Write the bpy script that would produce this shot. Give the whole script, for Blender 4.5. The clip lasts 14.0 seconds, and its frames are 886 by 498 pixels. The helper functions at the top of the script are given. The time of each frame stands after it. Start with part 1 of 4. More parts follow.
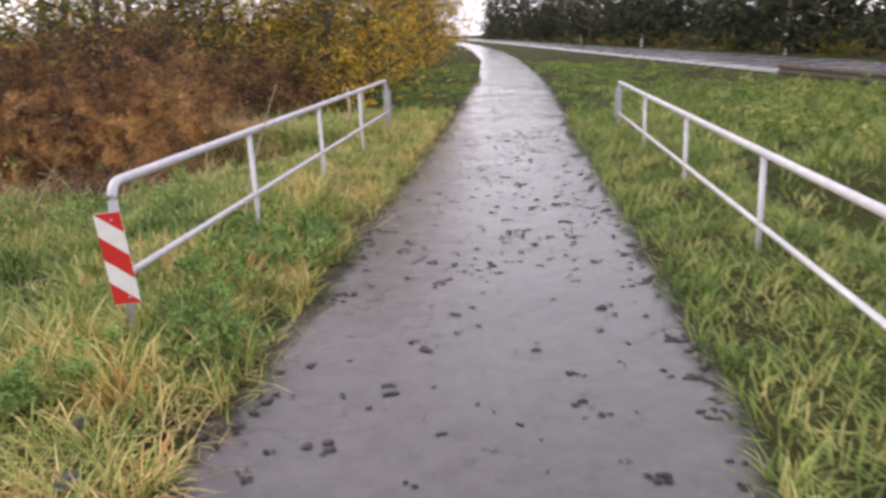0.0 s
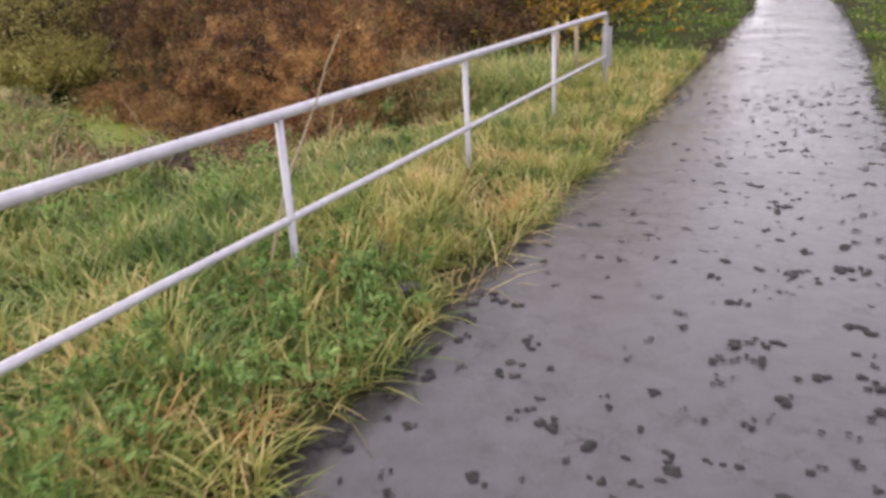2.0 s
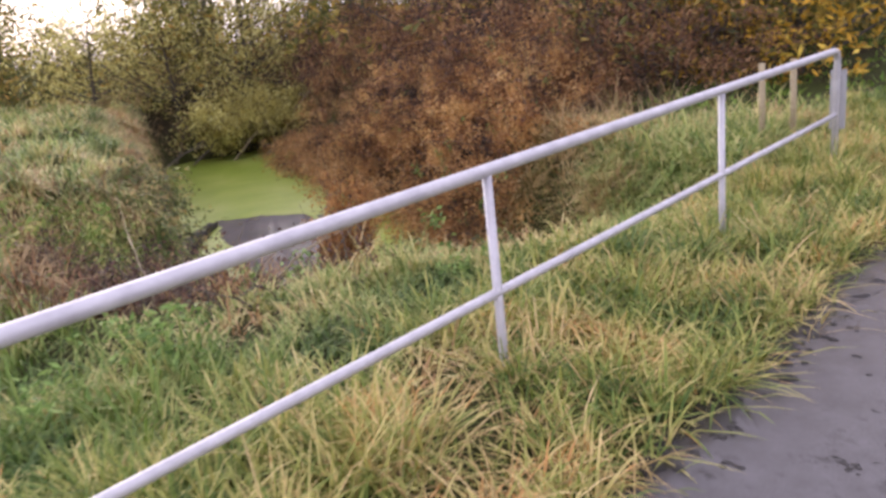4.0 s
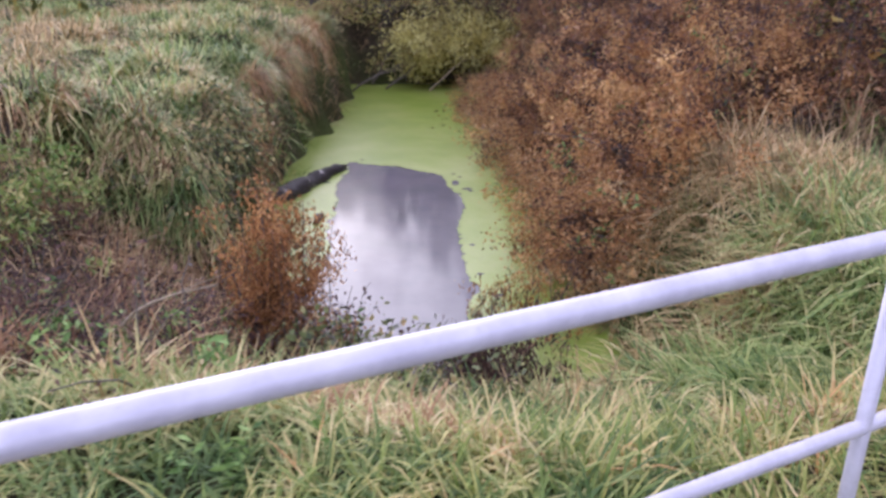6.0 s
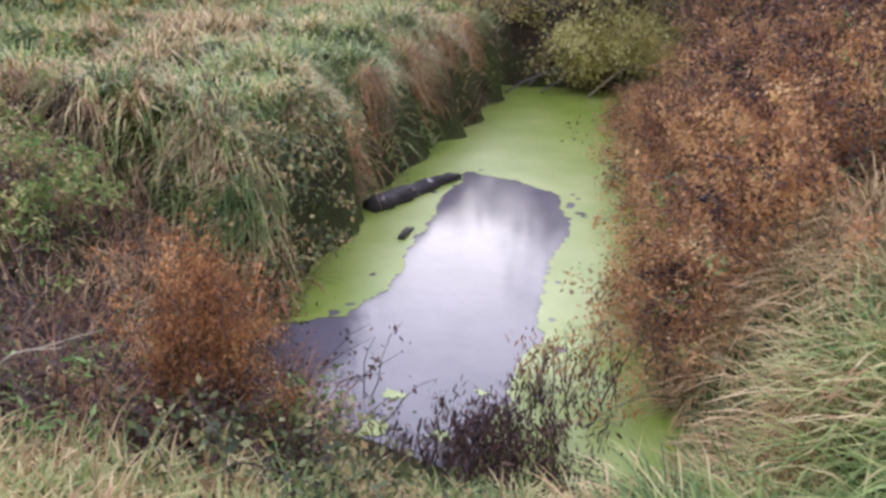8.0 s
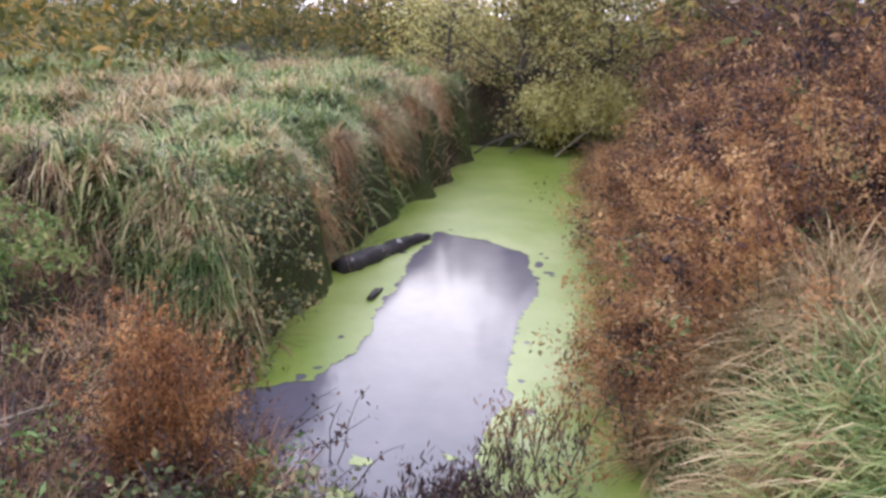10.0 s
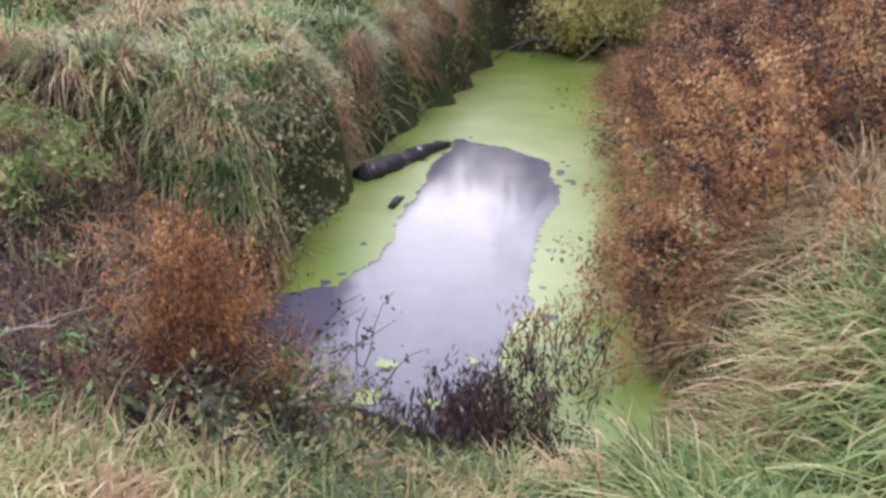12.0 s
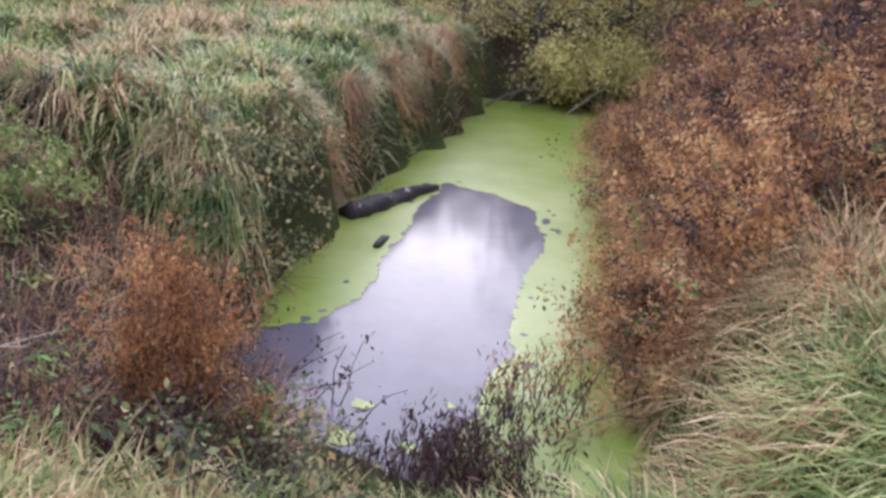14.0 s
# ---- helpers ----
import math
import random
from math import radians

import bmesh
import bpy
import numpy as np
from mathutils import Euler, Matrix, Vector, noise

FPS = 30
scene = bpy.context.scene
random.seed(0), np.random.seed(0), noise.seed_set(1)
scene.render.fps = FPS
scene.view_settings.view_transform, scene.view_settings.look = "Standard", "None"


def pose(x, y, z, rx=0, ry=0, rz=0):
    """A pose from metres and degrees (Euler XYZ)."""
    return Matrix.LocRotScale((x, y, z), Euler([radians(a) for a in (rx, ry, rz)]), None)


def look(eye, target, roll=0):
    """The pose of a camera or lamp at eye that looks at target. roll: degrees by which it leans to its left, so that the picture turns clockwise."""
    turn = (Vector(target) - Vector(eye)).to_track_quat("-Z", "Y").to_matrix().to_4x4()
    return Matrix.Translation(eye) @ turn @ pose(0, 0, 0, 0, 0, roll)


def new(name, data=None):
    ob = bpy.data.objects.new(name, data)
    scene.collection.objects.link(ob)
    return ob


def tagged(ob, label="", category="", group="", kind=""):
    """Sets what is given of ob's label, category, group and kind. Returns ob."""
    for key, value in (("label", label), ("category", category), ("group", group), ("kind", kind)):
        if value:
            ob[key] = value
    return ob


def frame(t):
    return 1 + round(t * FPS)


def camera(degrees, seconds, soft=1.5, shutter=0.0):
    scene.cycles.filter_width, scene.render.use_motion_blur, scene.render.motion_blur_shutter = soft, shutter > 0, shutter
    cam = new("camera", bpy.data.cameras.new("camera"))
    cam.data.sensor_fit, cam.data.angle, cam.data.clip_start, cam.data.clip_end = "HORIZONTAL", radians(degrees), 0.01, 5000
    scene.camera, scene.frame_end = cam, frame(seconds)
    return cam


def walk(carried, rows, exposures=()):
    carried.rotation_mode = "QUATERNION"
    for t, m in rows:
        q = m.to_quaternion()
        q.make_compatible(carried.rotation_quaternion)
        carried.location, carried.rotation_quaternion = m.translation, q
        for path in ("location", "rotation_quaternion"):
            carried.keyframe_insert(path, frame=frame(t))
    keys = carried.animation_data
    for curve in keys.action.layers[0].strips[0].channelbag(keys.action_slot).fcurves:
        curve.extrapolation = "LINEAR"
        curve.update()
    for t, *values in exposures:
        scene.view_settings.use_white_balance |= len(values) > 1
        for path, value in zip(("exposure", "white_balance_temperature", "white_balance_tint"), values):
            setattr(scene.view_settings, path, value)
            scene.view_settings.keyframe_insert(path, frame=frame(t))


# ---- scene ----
cam = camera(60.4, 14.0, soft=3.0, shutter=0.3)
PATH = [
    (0, (0.175, 0.279, 1.666), (-0.029, 2.195, 1.126), -2.8),
    (0.5, (0.232, 1.044, 1.658), (-0.191, 2.921, 1.109), -2.3),
    (1, (0.221, 1.759, 1.677), (-0.293, 3.583, 1.038), -2.8),
    (1.5, (0.266, 2.668, 1.608), (-0.501, 4.399, 0.963), -2.1),
    (2, (0.215, 3.496, 1.597), (-0.591, 5.191, 0.906), -3.0),
    (2.5, (0.173, 4.284, 1.580), (-0.831, 5.889, 0.934), -3.1),
    (3, (0.092, 5.019, 1.561), (-0.950, 6.590, 0.888), -1.2),
    (3.2, (0.083, 5.312, 1.572), (-1.061, 6.838, 0.969), -3.1),
    (5.3, (-0.714, 8.502, 1.577), (-2.241, 9.573, 0.856), -2.4),
    (5.5, (-0.814, 8.780, 1.541), (-2.395, 9.813, 0.881), 1.3),
    (6, (-1.044, 9.439, 1.578), (-2.717, 10.276, 0.870), 0.4),
    (6.5, (-1.267, 9.965, 1.619), (-2.966, 10.699, 0.857), 1.2),
    (7, (-1.402, 10.359, 1.647), (-3.165, 10.933, 0.895), 0.7),
    (7.5, (-1.526, 10.602, 1.650), (-3.287, 11.178, 0.896), 2.6),
    (8, (-1.514, 10.794, 1.643), (-3.337, 11.178, 0.915), 1.3),
    (8.5, (-1.530, 10.854, 1.657), (-3.354, 11.309, 0.975), 0.7),
    (9, (-1.526, 10.861, 1.663), (-3.354, 11.310, 0.989), 1.2),
    (9.2, (-1.524, 10.860, 1.668), (-3.368, 11.326, 1.049), 1.3),
    (11.3, (-1.492, 10.798, 1.699), (-3.352, 11.256, 1.125), 1.5),
    (11.5, (-1.509, 10.791, 1.693), (-3.346, 11.236, 1.040), 1.4),
    (12, (-1.513, 10.783, 1.679), (-3.296, 11.188, 0.869), 1.2),
    (12.5, (-1.540, 10.801, 1.659), (-3.355, 11.214, 0.928), 1.1),
    (13, (-1.548, 10.802, 1.649), (-3.363, 11.230, 0.926), 2.5),
    (13.5, (-1.538, 10.775, 1.652), (-3.357, 11.238, 0.963), 5.3),
    (14, (-1.531, 10.774, 1.658), (-3.348, 11.228, 0.956), 4.7),
]
walk(cam, [(t, look(eye, target, roll)) for t, eye, target, roll in PATH],
     exposures=[(0.0, 0.56, 7450, 4), (3.2, 0.62, 7450, 6), (5.3, 0.7, 5850, 18), (9.0, 0.87, 5850, 12), (14.0, 0.9, 5750, 15)])

# ---- light: a bright overcast autumn sky and a weak, wide sun ----
world = bpy.data.worlds.new("overcast_sky")
scene.world = world
world.use_nodes = True
wn, wl = world.node_tree.nodes, world.node_tree.links
wn.clear()
sky = wn.new("ShaderNodeTexSky")
sky.sky_type, sky.sun_disc = "NISHITA", False
sky.sun_elevation, sky.sun_rotation = radians(20), radians(-76)
sky.air_density, sky.dust_density = 1.0, 3.0
coord = wn.new("ShaderNodeTexCoord")
cloud = wn.new("ShaderNodeTexNoise")
cloud.inputs["Scale"].default_value, cloud.inputs["Detail"].default_value = 2.3, 5
cloud.inputs["Roughness"].default_value = 0.5
wl.new(coord.outputs["Generated"], cloud.inputs["Vector"])
ramp = wn.new("ShaderNodeValToRGB")
ramp.color_ramp.elements[0].position, ramp.color_ramp.elements[0].color = 0.3, (8.3, 8.1, 10.6, 1)
ramp.color_ramp.elements[1].position, ramp.color_ramp.elements[1].color = 0.72, (14.2, 13.4, 16.6, 1)
wl.new(cloud.outputs["Fac"], ramp.inputs["Fac"])
blend = wn.new("ShaderNodeMixRGB")
blend.inputs["Fac"].default_value = 0.8
wl.new(sky.outputs["Color"], blend.inputs["Color1"])
wl.new(ramp.outputs["Color"], blend.inputs["Color2"])
back = wn.new("ShaderNodeBackground")
back.inputs["Strength"].default_value = 0.11
# the haze is brighter towards the horizon
split = wn.new("ShaderNodeSeparateXYZ")
wl.new(coord.outputs["Generated"], split.inputs["Vector"])
haze = wn.new("ShaderNodeValToRGB")
haze.color_ramp.elements[0].position, haze.color_ramp.elements[0].color = 0.0, (1.12, 1.12, 1.12, 1)
haze.color_ramp.elements[1].position, haze.color_ramp.elements[1].color = 0.8, (0.85, 0.85, 0.87, 1)
wl.new(split.outputs["Z"], haze.inputs["Fac"])
veil = wn.new("ShaderNodeMixRGB")
veil.blend_type, veil.inputs["Fac"].default_value = "MULTIPLY", 1.0
wl.new(blend.outputs["Color"], veil.inputs["Color1"])
wl.new(haze.outputs["Color"], veil.inputs["Color2"])
wl.new(veil.outputs["Color"], back.inputs["Color"])
wo = wn.new("ShaderNodeOutputWorld")
wl.new(back.outputs["Background"], wo.inputs["Surface"])

sun_data = bpy.data.lights.new("sun", "SUN")
sun_data.energy, sun_data.angle, sun_data.color = 1.0, radians(50), (1.0, 0.95, 0.88)
sun = new("sun", sun_data)
sun.matrix_world = look((-29, 7.2, 11), (0, 0, 0))


# ---- materials ----
def principled(name, rough=0.7, metal=0.0, spec=0.5):
    m = bpy.data.materials.new(name)
    m.use_nodes = True
    n, l = m.node_tree.nodes, m.node_tree.links
    b = n["Principled BSDF"]
    b.inputs["Roughness"].default_value = rough
    b.inputs["Metallic"].default_value = metal
    b.inputs["Specular IOR Level"].default_value = spec
    return m, n, l, b


def node_noise(n, l, scale, detail=4, rough=0.55, where="Object"):
    c = n.new("ShaderNodeTexCoord")
    t = n.new("ShaderNodeTexNoise")
    t.inputs["Scale"].default_value, t.inputs["Detail"].default_value = scale, detail
    t.inputs["Roughness"].default_value = rough
    l.new(c.outputs[where], t.inputs["Vector"])
    return t.outputs["Fac"]


def node_ramp(n, l, fac, stops):
    r = n.new("ShaderNodeValToRGB")
    e = r.color_ramp.elements
    while len(e) < len(stops):
        e.new(0.5)
    for k, (p, c) in enumerate(stops):
        e[k].position, e[k].color = p, (*c, 1)
    l.new(fac, r.inputs["Fac"])
    return r.outputs["Color"]


def node_mix(n, l, fac, a, b, how="MIX"):
    x = n.new("ShaderNodeMixRGB")
    x.blend_type = how
    for key, v in (("Fac", fac), ("Color1", a), ("Color2", b)):
        if isinstance(v, float):
            x.inputs[key].default_value = v
        elif isinstance(v, tuple):
            x.inputs[key].default_value = (*v, 1)
        else:
            l.new(v, x.inputs[key])
    return x.outputs["Color"]


def node_math(n, l, op, a, b):
    x = n.new("ShaderNodeMath")
    x.operation = op
    for k, v in enumerate((a, b)):
        if isinstance(v, (int, float)):
            x.inputs[k].default_value = v
        else:
            l.new(v, x.inputs[k])
    return x.outputs[0]


def node_bump(n, l, b, height, strength, distance=0.02):
    x = n.new("ShaderNodeBump")
    x.inputs["Strength"].default_value, x.inputs["Distance"].default_value = strength, distance
    l.new(height, x.inputs["Height"])
    l.new(x.outputs["Normal"], b.inputs["Normal"])


def foliage(name, stops, patch=0.4, patch_scale=2.2, rough=0.55, thin=0.25, spec=0.3, single=1.0):
    """Leaves or blades: each one its own colour out of the stops, shifted in patches, a little light coming through."""
    m, n, l, b = principled(name, rough, 0.0, spec)
    g = n.new("ShaderNodeNewGeometry")
    noise_out = node_noise(n, l, patch_scale, 3)
    shift = node_math(n, l, "MULTIPLY", node_math(n, l, "SUBTRACT", noise_out, 0.5), patch * 4)
    own = node_math(n, l, "MULTIPLY_ADD", g.outputs["Random Per Island"], single)
    own.node.inputs[2].default_value = (1 - single) / 2
    fac = node_math(n, l, "ADD", own, shift)
    col = node_ramp(n, l, fac, [(p, tuple(min(0.8, 1.8 * v) for v in q)) for p, q in stops])
    grain = node_noise(n, l, 60.0, 2)
    col = node_mix(n, l, 0.35, col, node_ramp(n, l, grain, ((0.3, (0.45, 0.45, 0.45)), (0.7, (1.35, 1.35, 1.3)))), "MULTIPLY")
    l.new(col, b.inputs["Base Color"])
    tr = n.new("ShaderNodeBsdfTranslucent")
    l.new(col, tr.inputs["Color"])
    mx = n.new("ShaderNodeMixShader")
    mx.inputs["Fac"].default_value = thin
    l.new(b.outputs["BSDF"], mx.inputs[1])
    l.new(tr.outputs["BSDF"], mx.inputs[2])
    l.new(mx.outputs["Shader"], n["Material Output"].inputs["Surface"])
    return m


M_VERGE = foliage("verge_grass", ((0.0, (0.045, 0.08, 0.02)), (0.3, (0.13, 0.175, 0.04)), (0.55, (0.24, 0.24, 0.07)), (0.8, (0.37, 0.32, 0.13)), (0.95, (0.44, 0.34, 0.16)), (1.0, (0.36, 0.2, 0.08))), 0.55, 2.4, single=0.75)
M_LAWN = foliage("short_grass", ((0.0, (0.05, 0.1, 0.016)), (0.5, (0.11, 0.19, 0.03)), (0.85, (0.18, 0.25, 0.05)), (1.0, (0.27, 0.25, 0.09))), 0.2)
M_BANK = foliage("bank_grass", ((0.0, (0.05, 0.085, 0.026)), (0.3, (0.12, 0.165, 0.046)), (0.52, (0.22, 0.24, 0.085)), (0.75, (0.37, 0.32, 0.14)), (0.92, (0.44, 0.37, 0.2)), (1.0, (0.26, 0.16, 0.08))), 0.75, 1.5, single=0.6)
M_FIELD = foliage("field_grass", ((0.0, (0.04, 0.075, 0.018)), (0.35, (0.1, 0.155, 0.034)), (0.7, (0.175, 0.2, 0.06)), (1.0, (0.33, 0.29, 0.12))), 0.5, 1.5, single=0.7)
M_STRAW = foliage("straw_grass", ((0.0, (0.09, 0.08, 0.03)), (0.3, (0.2, 0.145, 0.06)), (0.65, (0.33, 0.235, 0.105)), (1.0, (0.44, 0.34, 0.18))), 0.3)
M_DEAD = foliage("hanging_dead_grass", ((0.0, (0.045, 0.035, 0.022)), (0.3, (0.15, 0.105, 0.058)), (0.6, (0.28, 0.195, 0.1)), (0.85, (0.4, 0.295, 0.165)), (1.0, (0.18, 0.19, 0.07))), 0.6, 2.0, thin=0.4, single=0.6)
M_BRACKEN = foliage("brown_leaves", ((0.0, (0.026, 0.019, 0.016)), (0.25, (0.09, 0.044, 0.024)), (0.52, (0.19, 0.094, 0.038)), (0.78, (0.3, 0.165, 0.065)), (1.0, (0.4, 0.26, 0.11))), 1.1, 1.8, thin=0.38, single=0.55)
M_UMBER = foliage("dark_brown_leaves", ((0.0, (0.02, 0.015, 0.014)), (0.3, (0.06, 0.033, 0.022)), (0.6, (0.13, 0.066, 0.036)), (0.85, (0.22, 0.115, 0.055)), (1.0, (0.3, 0.19, 0.1))), 1.0, 1.6, thin=0.35, single=0.6)
M_TAN = foliage("tan_leaves", ((0.0, (0.1, 0.055, 0.026)), (0.35, (0.26, 0.14, 0.06)), (0.7, (0.4, 0.24, 0.105)), (1.0, (0.46, 0.34, 0.18))), 0.5, 2.2, thin=0.45, single=0.6)
M_LUSH = foliage("lush_grass", ((0.0, (0.055, 0.1, 0.03)), (0.5, (0.165, 0.22, 0.062)), (0.85, (0.28, 0.305, 0.105)), (1.0, (0.38, 0.34, 0.16))), 0.3, 1.6)
M_BRAMBLE = foliage("bramble_leaves", ((0.0, (0.035, 0.045, 0.02)), (0.45, (0.1, 0.12, 0.045)), (0.8, (0.2, 0.19, 0.075)), (1.0, (0.3, 0.22, 0.1))), 0.5, 2.5)
M_RUST = foliage("rust_leaves", ((0.0, (0.032, 0.016, 0.01)), (0.3, (0.12, 0.055, 0.022)), (0.65, (0.24, 0.115, 0.042)), (1.0, (0.36, 0.21, 0.085))), 0.5, 5.0, thin=0.4, single=0.7)
M_WEED = foliage("weed_leaves", ((0.0, (0.045, 0.085, 0.022)), (0.5, (0.11, 0.18, 0.05)), (1.0, (0.2, 0.28, 0.09))), 0.3)
M_OLIVE = foliage("olive_leaves", ((0.0, (0.12, 0.1, 0.04)), (0.35, (0.33, 0.29, 0.095)), (1.0, (0.44, 0.42, 0.19))), 0.5, thin=0.62)
M_YELLOW = foliage("yellow_leaves", ((0.0, (0.07, 0.06, 0.015)), (0.4, (0.24, 0.15, 0.02)), (0.8, (0.42, 0.24, 0.025)), (1.0, (0.5, 0.33, 0.06))), 0.3, 0.5)
M_MIXED = foliage("turning_leaves", ((0.0, (0.04, 0.045, 0.015)), (0.5, (0.1, 0.1, 0.025)), (0.85, (0.2, 0.15, 0.035)), (1.0, (0.32, 0.19, 0.05))), 0.3, 0.5)
M_DARK = foliage("dark_needles", ((0.0, (0.008, 0.013, 0.008)), (0.6, (0.02, 0.028, 0.014)), (1.0, (0.05, 0.045, 0.022))), 0.2, 0.3)
M_BLACK = foliage("withered_leaves", ((0.0, (0.02, 0.014, 0.014)), (0.6, (0.06, 0.035, 0.03)), (1.0, (0.14, 0.085, 0.06))), 0.15)


def soil_material():
    m, n, l, b = principled("soil", 0.95, 0.0, 0.1)
    big = node_noise(n, l, 0.6, 5)
    fine = node_noise(n, l, 22.0, 6, 0.7)
    col = node_ramp(n, l, fine, ((0.25, (0.018, 0.014, 0.01)), (0.6, (0.06, 0.048, 0.028)), (0.85, (0.12, 0.095, 0.055))))
    moss = node_ramp(n, l, fine, ((0.3, (0.03, 0.04, 0.012)), (0.8, (0.11, 0.13, 0.04))))
    col = node_mix(n, l, node_ramp(n, l, big, ((0.36, (0, 0, 0)), (0.58, (1, 1, 1)))), col, moss)
    l.new(col, b.inputs["Base Color"])
    node_bump(n, l, b, fine, 0.8, 0.05)
    return m


def asphalt_material(name, tone, rough_lo, rough_hi, grain=260.0):
    m, n, l, b = principled(name, 0.5)
    big = node_noise(n, l, 0.9, 6, 0.6)
    mid = node_noise(n, l, 6.0, 5, 0.65)
    fine = node_noise(n, l, grain, 2, 0.6)
    col = node_mix(n, l, 0.6, tone, node_ramp(n, l, fine, ((0.3, (0.45, 0.45, 0.45)), (0.7, (1.6, 1.6, 1.6)))), "MULTIPLY")
    col = node_mix(n, l, 0.75, col, node_ramp(n, l, mid, ((0.3, (0.66, 0.64, 0.63)), (0.7, (1.2, 1.2, 1.22)))), "MULTIPLY")
    blot = node_ramp(n, l, node_noise(n, l, 7.0, 7, 0.72), ((0.54, (1, 1, 1)), (0.66, (0.35, 0.33, 0.31))))
    area = node_ramp(n, l, node_noise(n, l, 0.8, 3), ((0.42, (0, 0, 0)), (0.6, (1, 1, 1))))
    col = node_mix(n, l, area, col, node_mix(n, l, 1.0, col, blot, "MULTIPLY"))
    l.new(col, b.inputs["Base Color"])
    wet = node_ramp(n, l, big, ((0.35, (rough_hi,) * 3), (0.65, (rough_lo,) * 3)))
    l.new(wet, b.inputs["Roughness"])
    node_bump(n, l, b, fine, 0.2, 0.004)
    return m


def metal_material():
    m, n, l, b = principled("weathered_galvanised_steel", 0.45, 0.25)
    big = node_noise(n, l, 7.0, 6, 0.7)
    fine = node_noise(n, l, 90.0, 4, 0.7)
    col = node_ramp(n, l, big, ((0.3, (0.46, 0.45, 0.5)), (0.7, (0.66, 0.65, 0.7))))
    col = node_mix(n, l, node_ramp(n, l, fine, ((0.62, (0, 0, 0)), (0.78, (0.6, 0.6, 0.6)))), col, (0.3, 0.29, 0.28))
    l.new(col, b.inputs["Base Color"])
    l.new(node_ramp(n, l, fine, ((0.3, (0.35,) * 3), (0.7, (0.6,) * 3))), b.inputs["Roughness"])
    node_bump(n, l, b, fine, 0.15, 0.003)
    return m


def paint_material(name, a, bcol, rough=0.4):
    m, n, l, b = principled(name, rough)
    big = node_noise(n, l, 14.0, 6, 0.7)
    l.new(node_ramp(n, l, big, ((0.3, a), (0.75, bcol))), b.inputs["Base Color"])
    return m


def wood_material(name, dark, light, rough=0.8, pale=None):
    m, n, l, b = principled(name, rough)
    fine = node_noise(n, l, 30.0, 6, 0.7)
    col = node_ramp(n, l, fine, ((0.3, dark), (0.72, light)))
    if pale:
        bare = node_ramp(n, l, node_noise(n, l, 5.0, 3, 0.5), ((0.66, (0, 0, 0)), (0.7, (1, 1, 1))))
        col = node_mix(n, l, bare, col, pale)
    l.new(col, b.inputs["Base Color"])
    node_bump(n, l, b, fine, 0.7, 0.02)
    return m


def water_material():
    m, n, l, b = principled("still_ditch_water", 0.1, 0.0, 0.45)
    # a pale scum of dust and silt lies on the still water, thinner in places
    scum = node_ramp(n, l, node_noise(n, l, 1.3, 5, 0.6), ((0.3, (0.105, 0.1, 0.115)), (0.7, (0.165, 0.15, 0.17))))
    speck = node_ramp(n, l, node_noise(n, l, 45.0, 3, 0.7), ((0.66, (1, 1, 1)), (0.74, (0.55, 0.6, 0.4))))
    l.new(node_mix(n, l, 0.6, scum, speck, "MULTIPLY"), b.inputs["Base Color"])
    b.inputs["IOR"].default_value = 1.35
    node_bump(n, l, b, node_noise(n, l, 2.5, 2), 0.03, 0.02)
    return m


def duckweed_material():
    m, n, l, b = principled("duckweed", 0.32, 0.0, 0.5)
    big = node_noise(n, l, 1.1, 5, 0.6)
    fine = node_noise(n, l, 120.0, 3, 0.7)
    col = node_ramp(n, l, big, ((0.3, (0.2, 0.29, 0.035)), (0.5, (0.27, 0.35, 0.06)), (0.72, (0.36, 0.42, 0.12))))
    col = node_mix(n, l, 0.5, col, node_ramp(n, l, fine, ((0.3, (0.5, 0.5, 0.45)), (0.7, (1.35, 1.35, 1.3)))), "MULTIPLY")
    l.new(col, b.inputs["Base Color"])
    node_bump(n, l, b, fine, 0.3, 0.004)
    return m


M_SOIL = soil_material()
M_PATH = asphalt_material("wet_path_asphalt", (0.09, 0.083, 0.089), 0.08, 0.24)
M_ROAD = asphalt_material("wet_road_asphalt", (0.16, 0.16, 0.17), 0.2, 0.35, 120.0)
M_STEEL = metal_material()
M_RED = paint_material("red_reflective_film", (0.5, 0.018, 0.02), (0.62, 0.03, 0.03))
M_WHITE = paint_material("white_reflective_film", (0.68, 0.67, 0.66), (0.82, 0.81, 0.8))
M_GREYBACK = paint_material("grey_sheet_back", (0.36, 0.36, 0.38), (0.5, 0.5, 0.52))
M_LOG = wood_material("wet_rotten_wood", (0.012, 0.01, 0.009), (0.055, 0.045, 0.038), 0.6, (0.4, 0.37, 0.33))
M_TWIG = wood_material("grey_brown_twigs", (0.06, 0.05, 0.04), (0.2, 0.17, 0.13))
M_BARK = wood_material("bark", (0.035, 0.028, 0.022), (0.13, 0.11, 0.085))
M_PALE = wood_material("pale_dry_stem", (0.3, 0.24, 0.15), (0.5, 0.42, 0.28))
M_MUD = wood_material("wet_leaf_mud", (0.009, 0.008, 0.008), (0.036, 0.031, 0.03), 0.6)
M_LITTER = wood_material("wet_brown_litter", (0.02, 0.018, 0.017), (0.075, 0.062, 0.056), 0.5)
M_WATER = water_material()
M_DUCK = duckweed_material()


